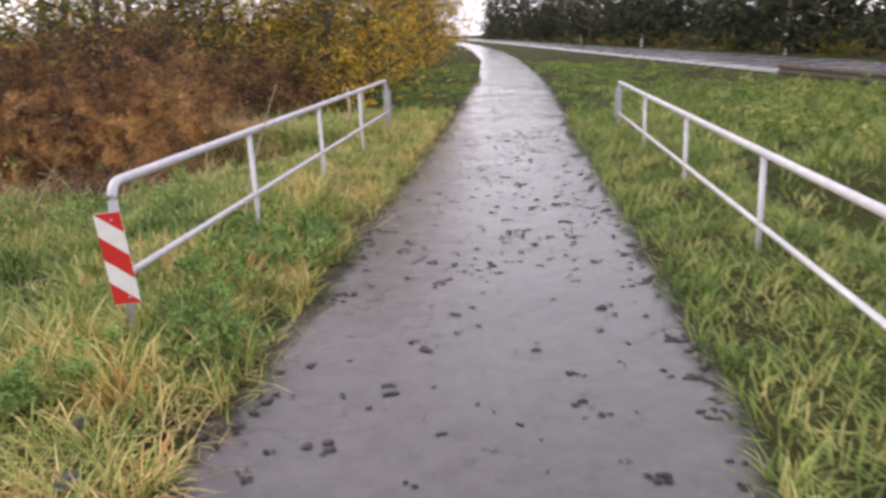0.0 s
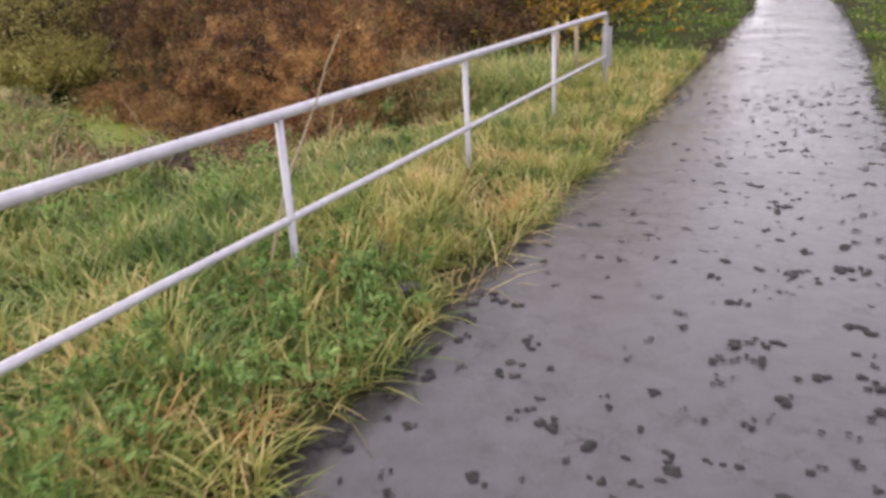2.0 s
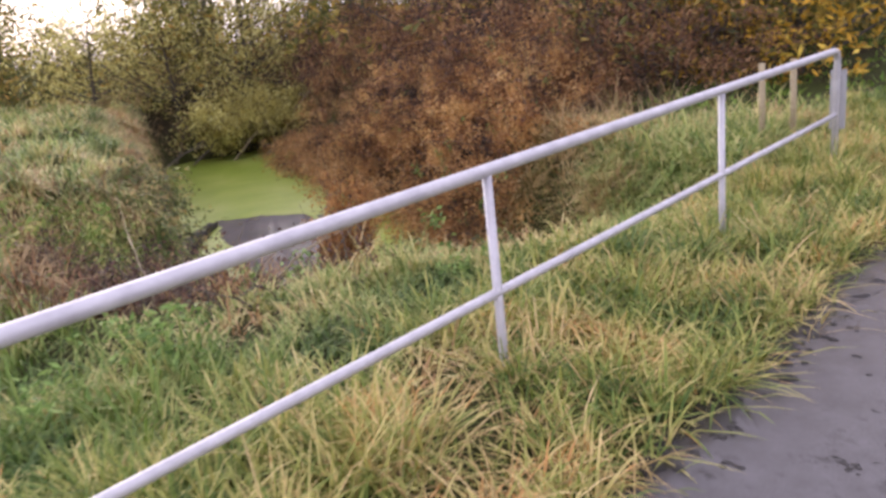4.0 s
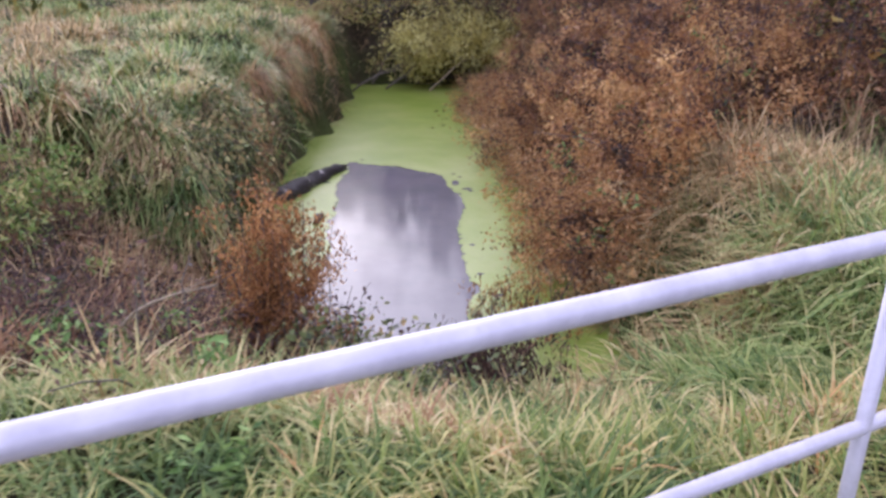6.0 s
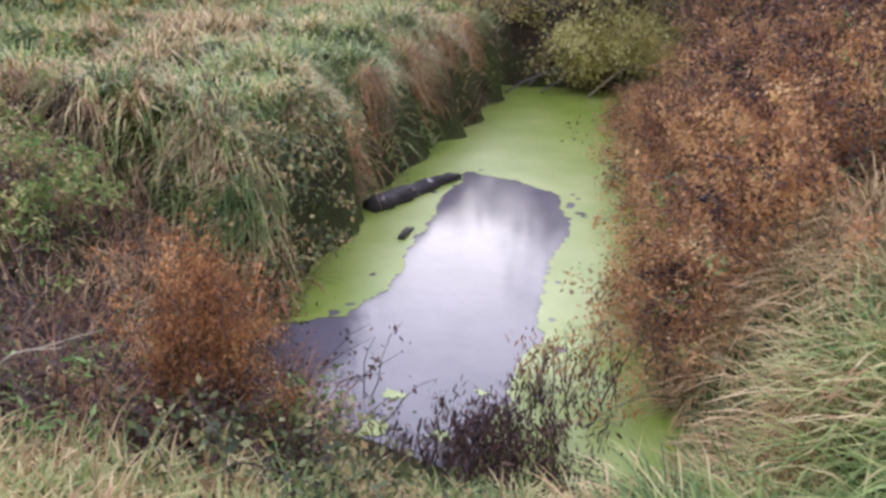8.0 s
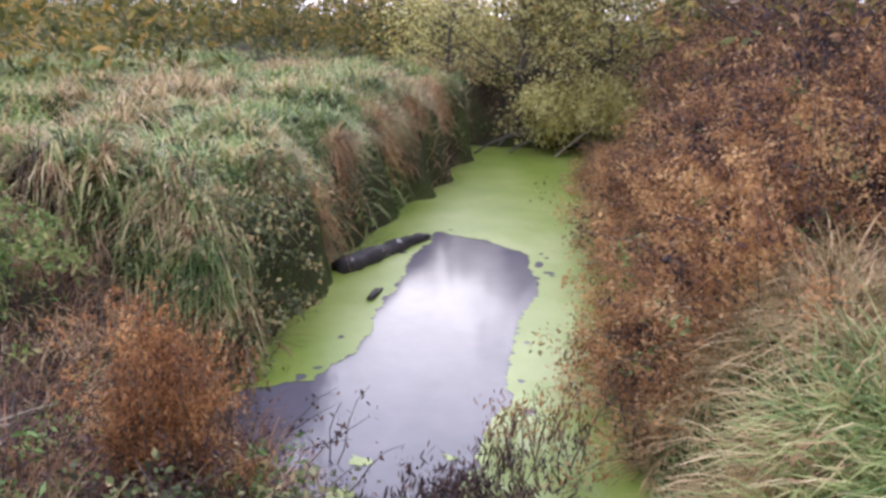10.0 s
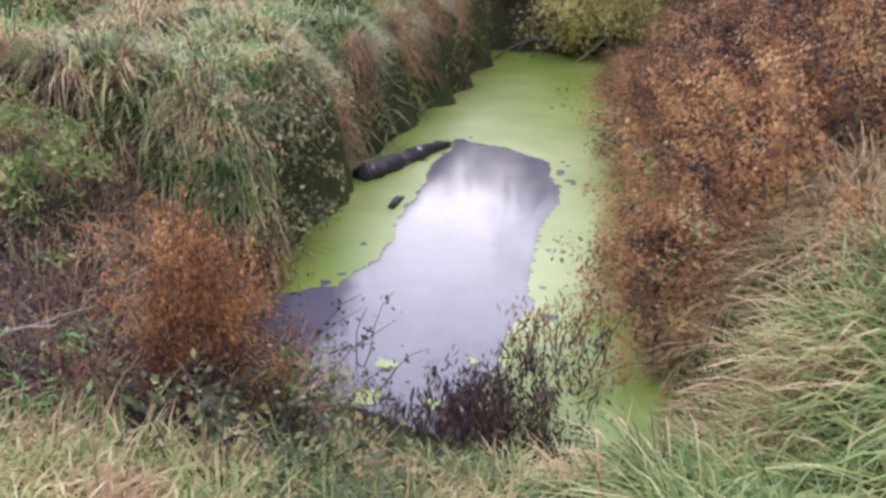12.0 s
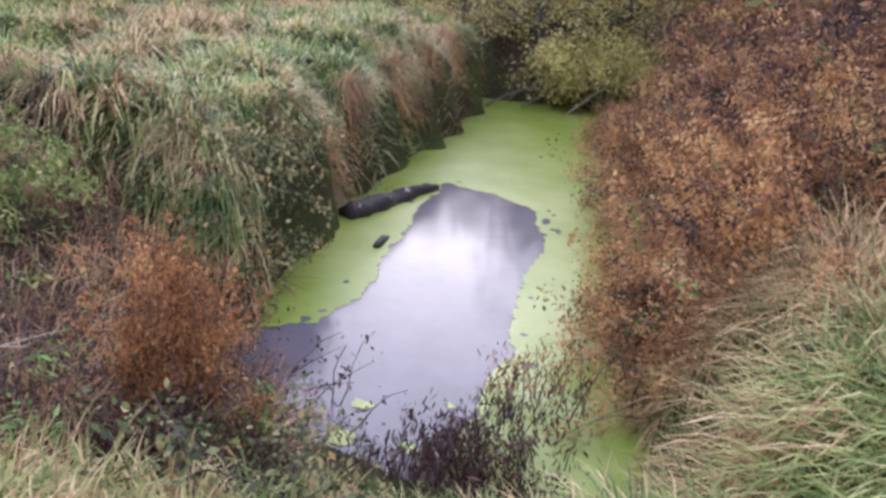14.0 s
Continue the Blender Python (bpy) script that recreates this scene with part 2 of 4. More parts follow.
# ---- mesh helpers ----
def mesh_np(name, verts, sizes, loops, mat, smooth=True):
    """A mesh from arrays: corner places, the number of corners of each face, and all corners in a row."""
    me = bpy.data.meshes.new(name)
    verts, sizes, loops = np.asarray(verts, np.float32), np.asarray(sizes, np.int32), np.asarray(loops, np.int32)
    me.vertices.add(len(verts))
    me.vertices.foreach_set("co", verts.ravel())
    me.loops.add(len(loops))
    me.loops.foreach_set("vertex_index", loops)
    me.polygons.add(len(sizes))
    starts = np.concatenate(([0], np.cumsum(sizes)[:-1])).astype(np.int32)
    me.polygons.foreach_set("loop_start", starts)
    me.update(calc_edges=True)
    me.validate()
    if smooth:
        me.polygons.foreach_set("use_smooth", np.ones(len(sizes), bool))
    me.materials.append(mat)
    return me


def part(name, me, parent=None, label=""):
    ob = new(name, me)
    if parent is not None:
        ob.parent = parent
    if label:
        ob["label"] = label
    return ob


def thing(name, label, category, group="", kind="", at=(0, 0, 0)):
    ob = new(name)
    ob.location = at
    return tagged(ob, label, category, group, kind)


def tube(points, radii, sides=10, cap=True):
    """Corners, sizes and loops of a tube along points."""
    P = np.asarray(points, float)
    R = np.broadcast_to(np.asarray(radii, float), (len(P),))
    T = np.gradient(P, axis=0)
    T /= np.linalg.norm(T, axis=1)[:, None] + 1e-9
    ref = np.array([0, 0, 1.0]) if abs(T[:, 2]).mean() < 0.8 else np.array([1.0, 0, 0])
    V = []
    for p, t, r in zip(P, T, R):
        a = np.cross(ref, t)
        if np.linalg.norm(a) < 0.2:
            a = np.cross((0.0, 1.0, 0.0), t)
        a /= np.linalg.norm(a)
        b = np.cross(t, a)
        ang = np.linspace(0, 2 * np.pi, sides, endpoint=False)
        V.append(p + r * (np.cos(ang)[:, None] * a + np.sin(ang)[:, None] * b))
    V = np.concatenate(V)
    sizes, loops = [], []
    for k in range(len(P) - 1):
        for j in range(sides):
            a, b = k * sides + j, k * sides + (j + 1) % sides
            loops += [a, b, b + sides, a + sides]
            sizes.append(4)
    if cap:
        loops += list(range(sides - 1, -1, -1)) + list(range((len(P) - 1) * sides, len(P) * sides))
        sizes += [sides, sides]
    return V, sizes, loops


def join(pieces):
    V, S, L, base = [], [], [], 0
    for v, s, lo in pieces:
        V.append(np.asarray(v, float).reshape(-1, 3))
        S.append(np.asarray(s, int))
        L.append(np.asarray(lo, int) + base)
        base += len(V[-1])
    return np.concatenate(V), np.concatenate(S), np.concatenate(L)


def box_bm(sx, sy, sz, bevel=0.004):
    bm = bmesh.new()
    bmesh.ops.create_cube(bm, size=1, matrix=Matrix.Diagonal((sx, sy, sz, 1)))
    if bevel:
        bmesh.ops.bevel(bm, geom=bm.edges[:], offset=bevel, segments=2, affect="EDGES")
    return bm


def bm_mesh(name, bm, mat):
    me = bpy.data.meshes.new(name)
    bm.to_mesh(me)
    bm.free()
    me.materials.append(mat)
    return me


rng = np.random.default_rng(7)


def vnoise(x, y, scale, seed=0):
    """Smooth value noise over arrays, -1 to 1."""
    x, y = np.asarray(x, float) / scale, np.asarray(y, float) / scale
    xi, yi = np.floor(x).astype(int), np.floor(y).astype(int)
    fx, fy = x - xi, y - yi
    fx, fy = fx * fx * (3 - 2 * fx), fy * fy * (3 - 2 * fy)

    def lattice(i, j):
        k = (i * 374761393 + j * 668265263 + seed * 1442695041) & 0x7FFFFFFF
        k = ((k ^ (k >> 13)) * 1274126177) & 0x7FFFFFFF
        return (k ^ (k >> 16)) % 10007 / 5003.5 - 1

    top = lattice(xi, yi) * (1 - fx) + lattice(xi + 1, yi) * fx
    low = lattice(xi, yi + 1) * (1 - fx) + lattice(xi + 1, yi + 1) * fx
    return top * (1 - fy) + low * fy


def smooth(t):
    t = np.clip(t, 0, 1)
    return t * t * (3 - 2 * t)


# ---- the lie of the land ----
WATER_Z = -1.49
O, AX, NX = np.array([-5.5, 12.0]), np.array([-0.92, 0.392]), np.array([0.392, 0.92])


def ditch(x, y):
    """Along the ditch (s, away from the path) and across it (n)."""
    return (x - O[0]) * AX[0] + (y - O[1]) * AX[1], (x - O[0]) * NX[0] + (y - O[1]) * NX[1]


def from_ditch(s, n):
    return O[0] + s * AX[0] + n * NX[0], O[1] + s * AX[1] + n * NX[1]


def n_left(s):
    return np.interp(s, [-1, -0.2, 0.74, 2.0, 5.5, 12.6, 16], [-0.9, -1.15, -1.6, -2.4, -2.35, -2.05, -1.6])


def n_right(s):
    return np.interp(s, [-1, 0.4, 2.5, 9, 16], [0.9, 1.05, 1.15, 1.2, 1.1])


def path_mid(y):
    return np.interp(y, [-100, 28, 50, 75, 110, 200, 400], [-0.16, -0.05, -0.9, -2.7, -6, -16, -38])


def road_near(y):
    return np.interp(y, [-200, 20, 66, 120, 200, 400], [33.7, 9.4, 4.3, -1.5, -11, -33])


def cell_rand(i, j, seed):
    k = (i * 374761393 + j * 668265263 + seed * 1442695041) & 0x7FFFFFFF
    k = ((k ^ (k >> 13)) * 1274126177) & 0x7FFFFFFF
    return (k ^ (k >> 16)) % 10007 / 10007


CELL = 0.95


def hummock_centre(i, j):
    return (i + 0.5 + 0.8 * (cell_rand(i, j, 71) - 0.5)) * CELL, (j + 0.5 + 0.8 * (cell_rand(i, j, 72) - 0.5)) * CELL


def hummocks(x, y):
    """Rounded grass hummocks with narrow gaps between, 0 to 1."""
    xi, yi = np.floor(x / CELL).astype(int), np.floor(y / CELL).astype(int)
    best = np.zeros_like(x)
    for di in (-1, 0, 1):
        for dj in (-1, 0, 1):
            cx, cy = hummock_centre(xi + di, yi + dj)
            size = 0.55 + 0.25 * cell_rand(xi + di, yi + dj, 73)
            d2 = ((x - cx) ** 2 + (y - cy) ** 2) / size ** 2
            best = np.maximum(best, (0.6 + 0.4 * cell_rand(xi + di, yi + dj, 74)) * np.sqrt(np.maximum(0, 1 - d2)))
    return best


def ground_z(x, y):
    x, y = np.asarray(x, float), np.asarray(y, float)
    s, n = ditch(x, y)
    wob = 0.12 * vnoise(x, y, 0.7, 3)
    edge = n_left(s) - n + 1.6 * wob + 0.24 * vnoise(s, s * 0, 1.1, 54)
    # a low bench near the path, then the steep-faced bank
    left = np.maximum(edge / 3.2, np.minimum(np.interp(edge + 0.08, [-2, 0, 0.32, 1.3], [-5, 0, 0.72, 1.0]), (s - 1.55 + 2.2 * wob) / 0.8))
    right = (n - n_right(s) + wob) / np.interp(s, [0, 2, 4], [1.1, 1.4, 2.0])
    near = (0.0 - s + 0.25 * np.abs(n) + wob) / 3.1
    near = np.where((near > 0) & (near < 1), 0.2 * near + 0.8 * (0.5 - np.sin(np.arcsin(np.clip(1 - 2 * near, -1, 1)) / 3)), near)
    far = (s - 15.2) / 1.5
    d = np.maximum(np.maximum(left, right), np.maximum(near, far))
    field = -0.02 + 0.1 * vnoise(x, y, 3.1, 1) + 0.05 * vnoise(x, y, 0.8, 2) * smooth((np.abs(x) - 1.6) / 1.2)
    field = field + np.where(n < 0, 0.14, 0.0) * vnoise(x, y, 1.3, 15) * smooth((-x - 4.5) / 2)
    field = field + np.where(n < 0, 0.19, 0.05) * smooth((-x - 4) / 3)
    field = field + np.where((n < 0) & (x > -24), 0.5, 0.0) * smooth((-x - 4.6) / 1.5) * (hummocks(x, y) - 0.5)
    z = np.where(d > 0, WATER_Z - 0.06 + (field - WATER_Z + 0.06) * smooth(d), WATER_Z - 0.06 - 0.3 * smooth(-d * 2))
    z = np.where(x > -2.35, field, z)
    blend_in = smooth((-x - 2.2) / 0.9)
    z = np.where(x < -2.2, field * (1 - blend_in) + z * blend_in, z)
    # the other side of the culvert
    sr, nr = s, n + 0.4
    dip = np.exp(-((nr) / 1.5) ** 2) * smooth((x - 2.2) / 1.5) * (1 - smooth((x - 6.5) / 2))
    z = z - 1.0 * dip - 0.25 * smooth((x - 2.2) / 2) * (1 - smooth((x - 7) / 2))
    # level with the path and the road
    off = np.abs(x - path_mid(y))
    z = np.where(off < 2.1, z * smooth((off - 1.3) / 0.8) + np.where(off < 1.16, -0.06, 0.015), z)
    ro = (x - road_near(y)) / 1.0
    on = smooth((ro + 1.2) / 1.0) * (1 - smooth((ro - 5.6) / 1.0))
    z = z * (1 - on) - 0.07 * on
    return z


def grid_lines(*spans):
    return np.unique(np.concatenate([np.arange(a, b, st) for a, b, st in spans]).round(3))


gx = grid_lines((-800, -60, 60), (-60, -22, 4), (-22, -20, 0.4), (-20, -4, 0.09), (-4, 3, 0.14), (3, 14, 0.5), (14, 60, 4), (60, 801, 60))
gy = grid_lines((-300, -10, 40), (-10, 1, 1), (1, 8, 0.14), (8, 18, 0.09), (18, 21, 0.14), (21, 60, 0.8), (60, 150, 6), (150, 1201, 75))
X, Y = np.meshgrid(gx, gy)
Z = ground_z(X, Y)
nx, ny = len(gx), len(gy)
idx = np.arange(nx * ny).reshape(ny, nx)
quads = np.stack([idx[:-1, :-1], idx[:-1, 1:], idx[1:, 1:], idx[1:, :-1]], -1).reshape(-1, 4)
ground = new("ground", mesh_np("ground", np.stack([X, Y, Z], -1).reshape(-1, 3), np.full(len(quads), 4), quads.ravel(), M_SOIL))
tagged(ground, "dark earth with moss under grass, falling to a ditch", "ground", kind="structure")


def strip(name, mat, ys, lo, hi, z, cross, camber=0.0, thick=0.05):
    """A paved strip with a thickness, uneven edges and a little camber."""
    k = np.linspace(0, 1, cross)
    XX = lo[:, None] * (1 - k) + hi[:, None] * k
    YY = np.repeat(ys[:, None], cross, 1)
    ZZ = z + camber * (1 - (2 * k - 1) ** 2)[None] + 0.006 * vnoise(XX, YY, 0.9, 5) + 0.003 * vnoise(XX, YY, 0.25, 6)
    V = np.stack([XX, YY, ZZ], -1)
    V = np.concatenate([V[:, :1] - [0, 0, thick], V, V[:, -1:] - [0, 0, thick]], 1)
    c = cross + 2
    idx = np.arange(len(ys) * c).reshape(len(ys), c)
    q = np.stack([idx[:-1, :-1], idx[:-1, 1:], idx[1:, 1:], idx[1:, :-1]], -1).reshape(-1, 4)
    return new(name, mesh_np(name, V.reshape(-1, 3), np.full(len(q), 4), q.ravel(), mat))


ys = grid_lines((-6, 30, 0.12), (30, 80, 0.8), (80, 301, 8))
jl = 0.07 * vnoise(ys, ys * 0, 0.45, 8) + 0.06 * vnoise(ys, ys * 0, 1.7, 9)
jr = 0.06 * vnoise(ys, ys * 0, 0.5, 10) + 0.05 * vnoise(ys, ys * 0, 2.0, 11)
path = strip("path", M_PATH, ys, path_mid(ys) - 1.24 + jl, path_mid(ys) + 1.24 + jr, 0.0, 14, 0.0)
tagged(path, "wet grey asphalt cycle path with leaf mud", "path", kind="structure")
ys = grid_lines((-150, 301, 5))
road = strip("road", M_ROAD, ys, road_near(ys), road_near(ys) + 5.2, 0.0, 6, 0.04)
tagged(road, "wet asphalt country road shining under the sky", "road", kind="structure")

# water and duckweed
ss = np.linspace(-1.2, 16.0, 60)
rows = []
for s_ in ss:
    for n_ in np.linspace(-3.4, 2.6, 10):
        rows.append((*from_ditch(s_, n_), WATER_Z))
idx = np.arange(600).reshape(60, 10)
q = np.stack([idx[:-1, :-1], idx[:-1, 1:], idx[1:, 1:], idx[1:, :-1]], -1).reshape(-1, 4)
water = new("water", mesh_np("water", rows, np.full(len(q), 4), q.ravel()[::-1], M_WATER))
tagged(water, "still dark ditch water mirroring the pale sky", "water", kind="structure")


def open_water(s, n):
    """Below 0 inside the patch that the duckweed leaves open."""
    lo = np.interp(s, [-1, 1.0, 1.55, 1.85, 2.5, 4.5, 5.7, 6.9], [-2.6, -2.4, -2.15, -1.6, -1.36, -1.45, -1.42, -1.37])
    hi = np.interp(s, [-1, 1.0, 1.75, 2.3, 3.2, 4.9, 6.15, 6.7, 6.9], [-0.2, -0.1, 0.15, 0.0, 0.1, 0.25, 0.0, -0.6, -1.3])
    return np.maximum(np.maximum(lo - n, n - hi), (s - 6.95) * 0.8)


step = 0.046
S, N = np.meshgrid(np.arange(-1.0, 15.8, step), np.arange(-2.9, 2.3, step), indexing="ij")
S = S + rng.uniform(-0.015, 0.015, S.shape)
N = N + rng.uniform(-0.015, 0.015, N.shape)
D = open_water(S, N) + 0.07 * vnoise(S, N, 0.5, 21) + 0.03 * vnoise(S, N, 0.16, 22) + 0.02 * vnoise(S, N, 0.07, 23) + 0.9 * (S < 0.9) * (vnoise(S, N, 0.22, 25) > 0.25) * (N > -1.2)
keep = D > 0
keep &= ~((vnoise(S, N, 0.11, 24) > 0.8) & (D < 0.3))
fx, fy = from_ditch(S, N)
V = np.stack([fx, fy, np.full_like(fx, WATER_Z + 0.006)], -1)
idx = np.arange(S.size).reshape(S.shape)
full = keep[:-1, :-1] & keep[1:, :-1] & keep[1:, 1:] & keep[:-1, 1:]
q = np.stack([idx[:-1, :-1], idx[:-1, 1:], idx[1:, 1:], idx[1:, :-1]], -1)[full]
corner = np.stack([idx[:-1, :-1], idx[:-1, 1:], idx[1:, 1:], idx[1:, :-1]], -1)
held = keep.ravel()[corner]
tri = [np.delete(corner[(held.sum(-1) == 3) & ~held[..., k]], k, axis=1) for k in range(4)]
tri = np.concatenate(tri)
used = np.unique(np.concatenate([q.ravel(), tri.ravel()]))
remap = np.zeros(S.size, int)
remap[used] = np.arange(len(used))
sizes = np.concatenate([np.full(len(q), 4), np.full(len(tri), 3)])
loops = np.concatenate([remap[q][:, ::-1].ravel(), remap[tri][:, ::-1].ravel()])
duck = new("duckweed", mesh_np("duckweed", V.reshape(-1, 3)[used], sizes, loops, M_DUCK))
tagged(duck, "light green duckweed floating on the ditch water", "duckweed", kind="stuff")


# ---- plants ----
def blades(px, py, pz, az, h, w, bend, droop=0.0, fine=True):
    """Bent grass blades at the given places: arrays of place, heading, length, width and bend."""
    n = len(px)
    ts = np.array([0.0, 0.4, 0.75, 1.0] if fine else [0.0, 0.55, 1.0])
    last = len(ts) - 1
    dx, dy = np.cos(az), np.sin(az)
    sx, sy = -dy, dx
    V = np.empty((n, 2 * last + 1, 3))
    k = 0
    for i, t in enumerate(ts):
        out = h * bend * t ** 1.6
        up = h * np.sqrt(np.maximum(0.02, 1 - np.minimum(bend, 0.98) ** 2)) * t - h * droop * t ** 3
        cx, cy, cz = px + dx * out, py + dy * out, pz + up
        if i < last:
            ww = w * (1 - 0.45 * t)
            V[:, k] = np.stack([cx - sx * ww / 2, cy - sy * ww / 2, cz], -1)
            V[:, k + 1] = np.stack([cx + sx * ww / 2, cy + sy * ww / 2, cz], -1)
            k += 2
        else:
            V[:, k] = np.stack([cx, cy, cz], -1)
    f = np.array([0, 1, 3, 2, 2, 3, 5, 4, 4, 5, 6] if fine else [0, 1, 3, 2, 2, 3, 4])
    loops = (np.arange(n)[:, None] * (2 * last + 1) + f).ravel()
    return V.reshape(-1, 3), np.tile([4] * (last - 1) + [3], n), loops


def tufts(name, mat, centres, per, spread, length, width, bend, label, droop=0.1, lean=None, category="grass", sink=0.03, fine=True):
    """Grass in tufts: blades fan out from each centre. lean: a common heading that the blades follow."""
    c = np.repeat(np.asarray(centres), per, 0)
    n = len(c)
    az = rng.uniform(0, 2 * np.pi, n)
    rad = spread * np.sqrt(rng.uniform(0, 1, n))
    px, py = c[:, 0] + rad * np.cos(az), c[:, 1] + rad * np.sin(az)
    head = az + rng.normal(0, 0.7, n)
    if lean is not None:
        lx, ly = lean(px, py)
        head = np.arctan2(np.sin(head) * 0.6 + ly, np.cos(head) * 0.6 + lx)
    size = np.repeat(rng.uniform(0.7, 1.25, len(centres)), per)
    h = size * rng.uniform(*length, n)
    v, s, lo = blades(px, py, ground_z(px, py) - sink, head, h, width * rng.uniform(0.6, 1.3, n), np.clip(rng.normal(bend, 0.2, n), 0.05, 0.97), droop * rng.uniform(0.3, 1.6, n), fine)
    ob = new(name, mesh_np(name, v, s, lo, mat))
    return tagged(ob, label, category, kind="stuff")


def scatter(n, x0, x1, y0, y1, ok):
    out = np.empty((0, 2))
    while len(out) < n:
        p = np.stack([rng.uniform(x0, x1, n * 2), rng.uniform(y0, y1, n * 2)], -1)
        out = np.concatenate([out, p[ok(p[:, 0], p[:, 1])]])
    return out[:n]


def leaf_quads(c, size, flat=0.0, aspect=0.34):
    """Small folded leaves at places c, turned at random."""
    n = len(c)
    u = rng.normal(0, 1, (n, 3))
    u[:, 2] *= 1 - flat
    u /= np.linalg.norm(u, axis=1)[:, None] + 1e-9
    w = np.cross(u, rng.normal(0, 1, (n, 3)))
    w /= np.linalg.norm(w, axis=1)[:, None] + 1e-9
    nn = np.cross(u, w)
    s = size * rng.uniform(0.6, 1.4, n)[:, None]
    fold = s * 0.18 * nn
    V = np.stack([c - u * s, c + w * s * aspect + fold, c + u * s, c - w * s * aspect + fold], 1)
    loops = (np.arange(n)[:, None] * 4 + np.array([0, 1, 2, 0, 2, 3])).ravel()
    return V.reshape(-1, 3), np.full(n * 2, 3), loops


def shrubbery(base, height, per, leaf, spread=0.35, clumps=6, low=0.15):
    """Leaves of many standing plants: on each, clumps of small leaves along and around a stem."""
    n = len(base)
    h = np.asarray(height) * rng.uniform(0.5, 1.3, n)
    lean = rng.normal(0, 0.18, (n, 2))
    ct = rng.uniform(low, 1, (n, clumps))
    off = np.clip(rng.normal(0, 1, (n, clumps, 2)), -1.6, 1.6) * spread * (1.15 - 0.6 * ct[..., None])
    cx = base[:, None, 0] + lean[:, None, 0] * ct * h[:, None] + off[..., 0]
    cy = base[:, None, 1] + lean[:, None, 1] * ct * h[:, None] + off[..., 1]
    cz = base[:, None, 2] + ct * h[:, None]
    C = np.stack([cx, cy, cz], -1).reshape(-1, 1, 3)
    k = max(1, per // clumps)
    P = C + rng.normal(0, 1, (len(C), k, 3)) * np.array([0.075, 0.075, 0.065]) * (spread / 0.35)
    return leaf_quads(P.reshape(-1, 3), leaf)


def stems(base, height, r=0.006, wob=0.12):
    """Thin upright stems, three-sided."""
    pieces = []
    for b in base:
        h = height * rng.uniform(0.7, 1.2)
        d = rng.normal(0, wob, 2)
        t = np.linspace(0, 1, 4)
        P = np.stack([b[0] + d[0] * t * h, b[1] + d[1] * t * h, b[2] - 0.05 + t * h], -1)
        pieces.append(tube(P, np.linspace(r, r * 0.4, 4), 3, False))
    return join(pieces)


def sprays(base, heading, length, rise, leaves, leaf, hang=0.6, curve=0.6, r=0.006, gather=5, aspect=0.28, puff=0.05, low=0.25):
    """Arching stems with gathered withered leaves: leaf arrays and stem arrays. heading in radians for each stem."""
    n = len(base)
    L = length * rng.uniform(0.65, 1.25, n)
    up = np.clip(rise + rng.normal(0, 0.14 * min(1, 6 * (1 - rise)), n), 0.02, 0.995)
    dx, dy = np.cos(heading), np.sin(heading)
    flat = np.sqrt(1 - up ** 2)

    def along(i, t):
        out = L[i] * flat[i] * t * (1 + 0.35 * curve * t)
        return np.stack([base[i, 0] + dx[i] * out, base[i, 1] + dy[i] * out, base[i, 2] - 0.04 + L[i] * (up[i] * t - 0.55 * curve * t ** 2.4)], -1)

    pieces = []
    for i in range(n):
        t = np.linspace(0, 1, 5)
        k = np.full(5, i)
        pieces.append(tube(along(k, t) + rng.normal(0, 0.012, (5, 3)), np.linspace(r, r * 0.35, 5), 3, False))
    i = np.repeat(np.arange(n), gather)
    t = rng.uniform(low, 1.0, n * gather)
    c = along(i, t) + rng.normal(0, puff * 1.2, (n * gather, 3))
    k = max(1, leaves // gather)
    P = (c[:, None] + rng.normal(0, puff, (len(c), k, 3))).reshape(-1, 3)
    m = len(P)
    u = rng.normal(0, 1, (m, 3)) * (1 - 0.75 * hang)
    u[:, 2] -= hang
    u /= np.linalg.norm(u, axis=1)[:, None] + 1e-9
    w = np.cross(u, rng.normal(0, 1, (m, 3)))
    w /= np.linalg.norm(w, axis=1)[:, None] + 1e-9
    nn = np.cross(u, w)
    sz = leaf * rng.uniform(0.55, 1.5, m)[:, None]
    fold = sz * 0.16 * nn
    V = np.stack([P, P + u * sz * 0.9 + w * sz * aspect * 2 + fold, P + u * sz * 2 + nn * sz * 0.3, P + u * sz * 0.9 - w * sz * aspect * 2 + fold], 1)
    loops = (np.arange(m)[:, None] * 4 + np.array([0, 1, 2, 0, 2, 3])).ravel()
    return (V.reshape(-1, 3), np.full(m * 2, 3), loops), join(pieces)


def spray_mass(name, mat, base, heading, length, rise, leaves, leaf, label, category="weeds", stem_mat=None, **kw):
    lv, st = sprays(base, heading, length, rise, leaves, leaf, **kw)
    ob = tagged(new(name, mesh_np(name, *lv, mat, False)), label, category, kind="stuff")
    tagged(new("weed_stems", mesh_np("weed_stems", *st, stem_mat or M_TWIG)), "thin arching stems of withered weeds", "stems", kind="stuff")
    return ob


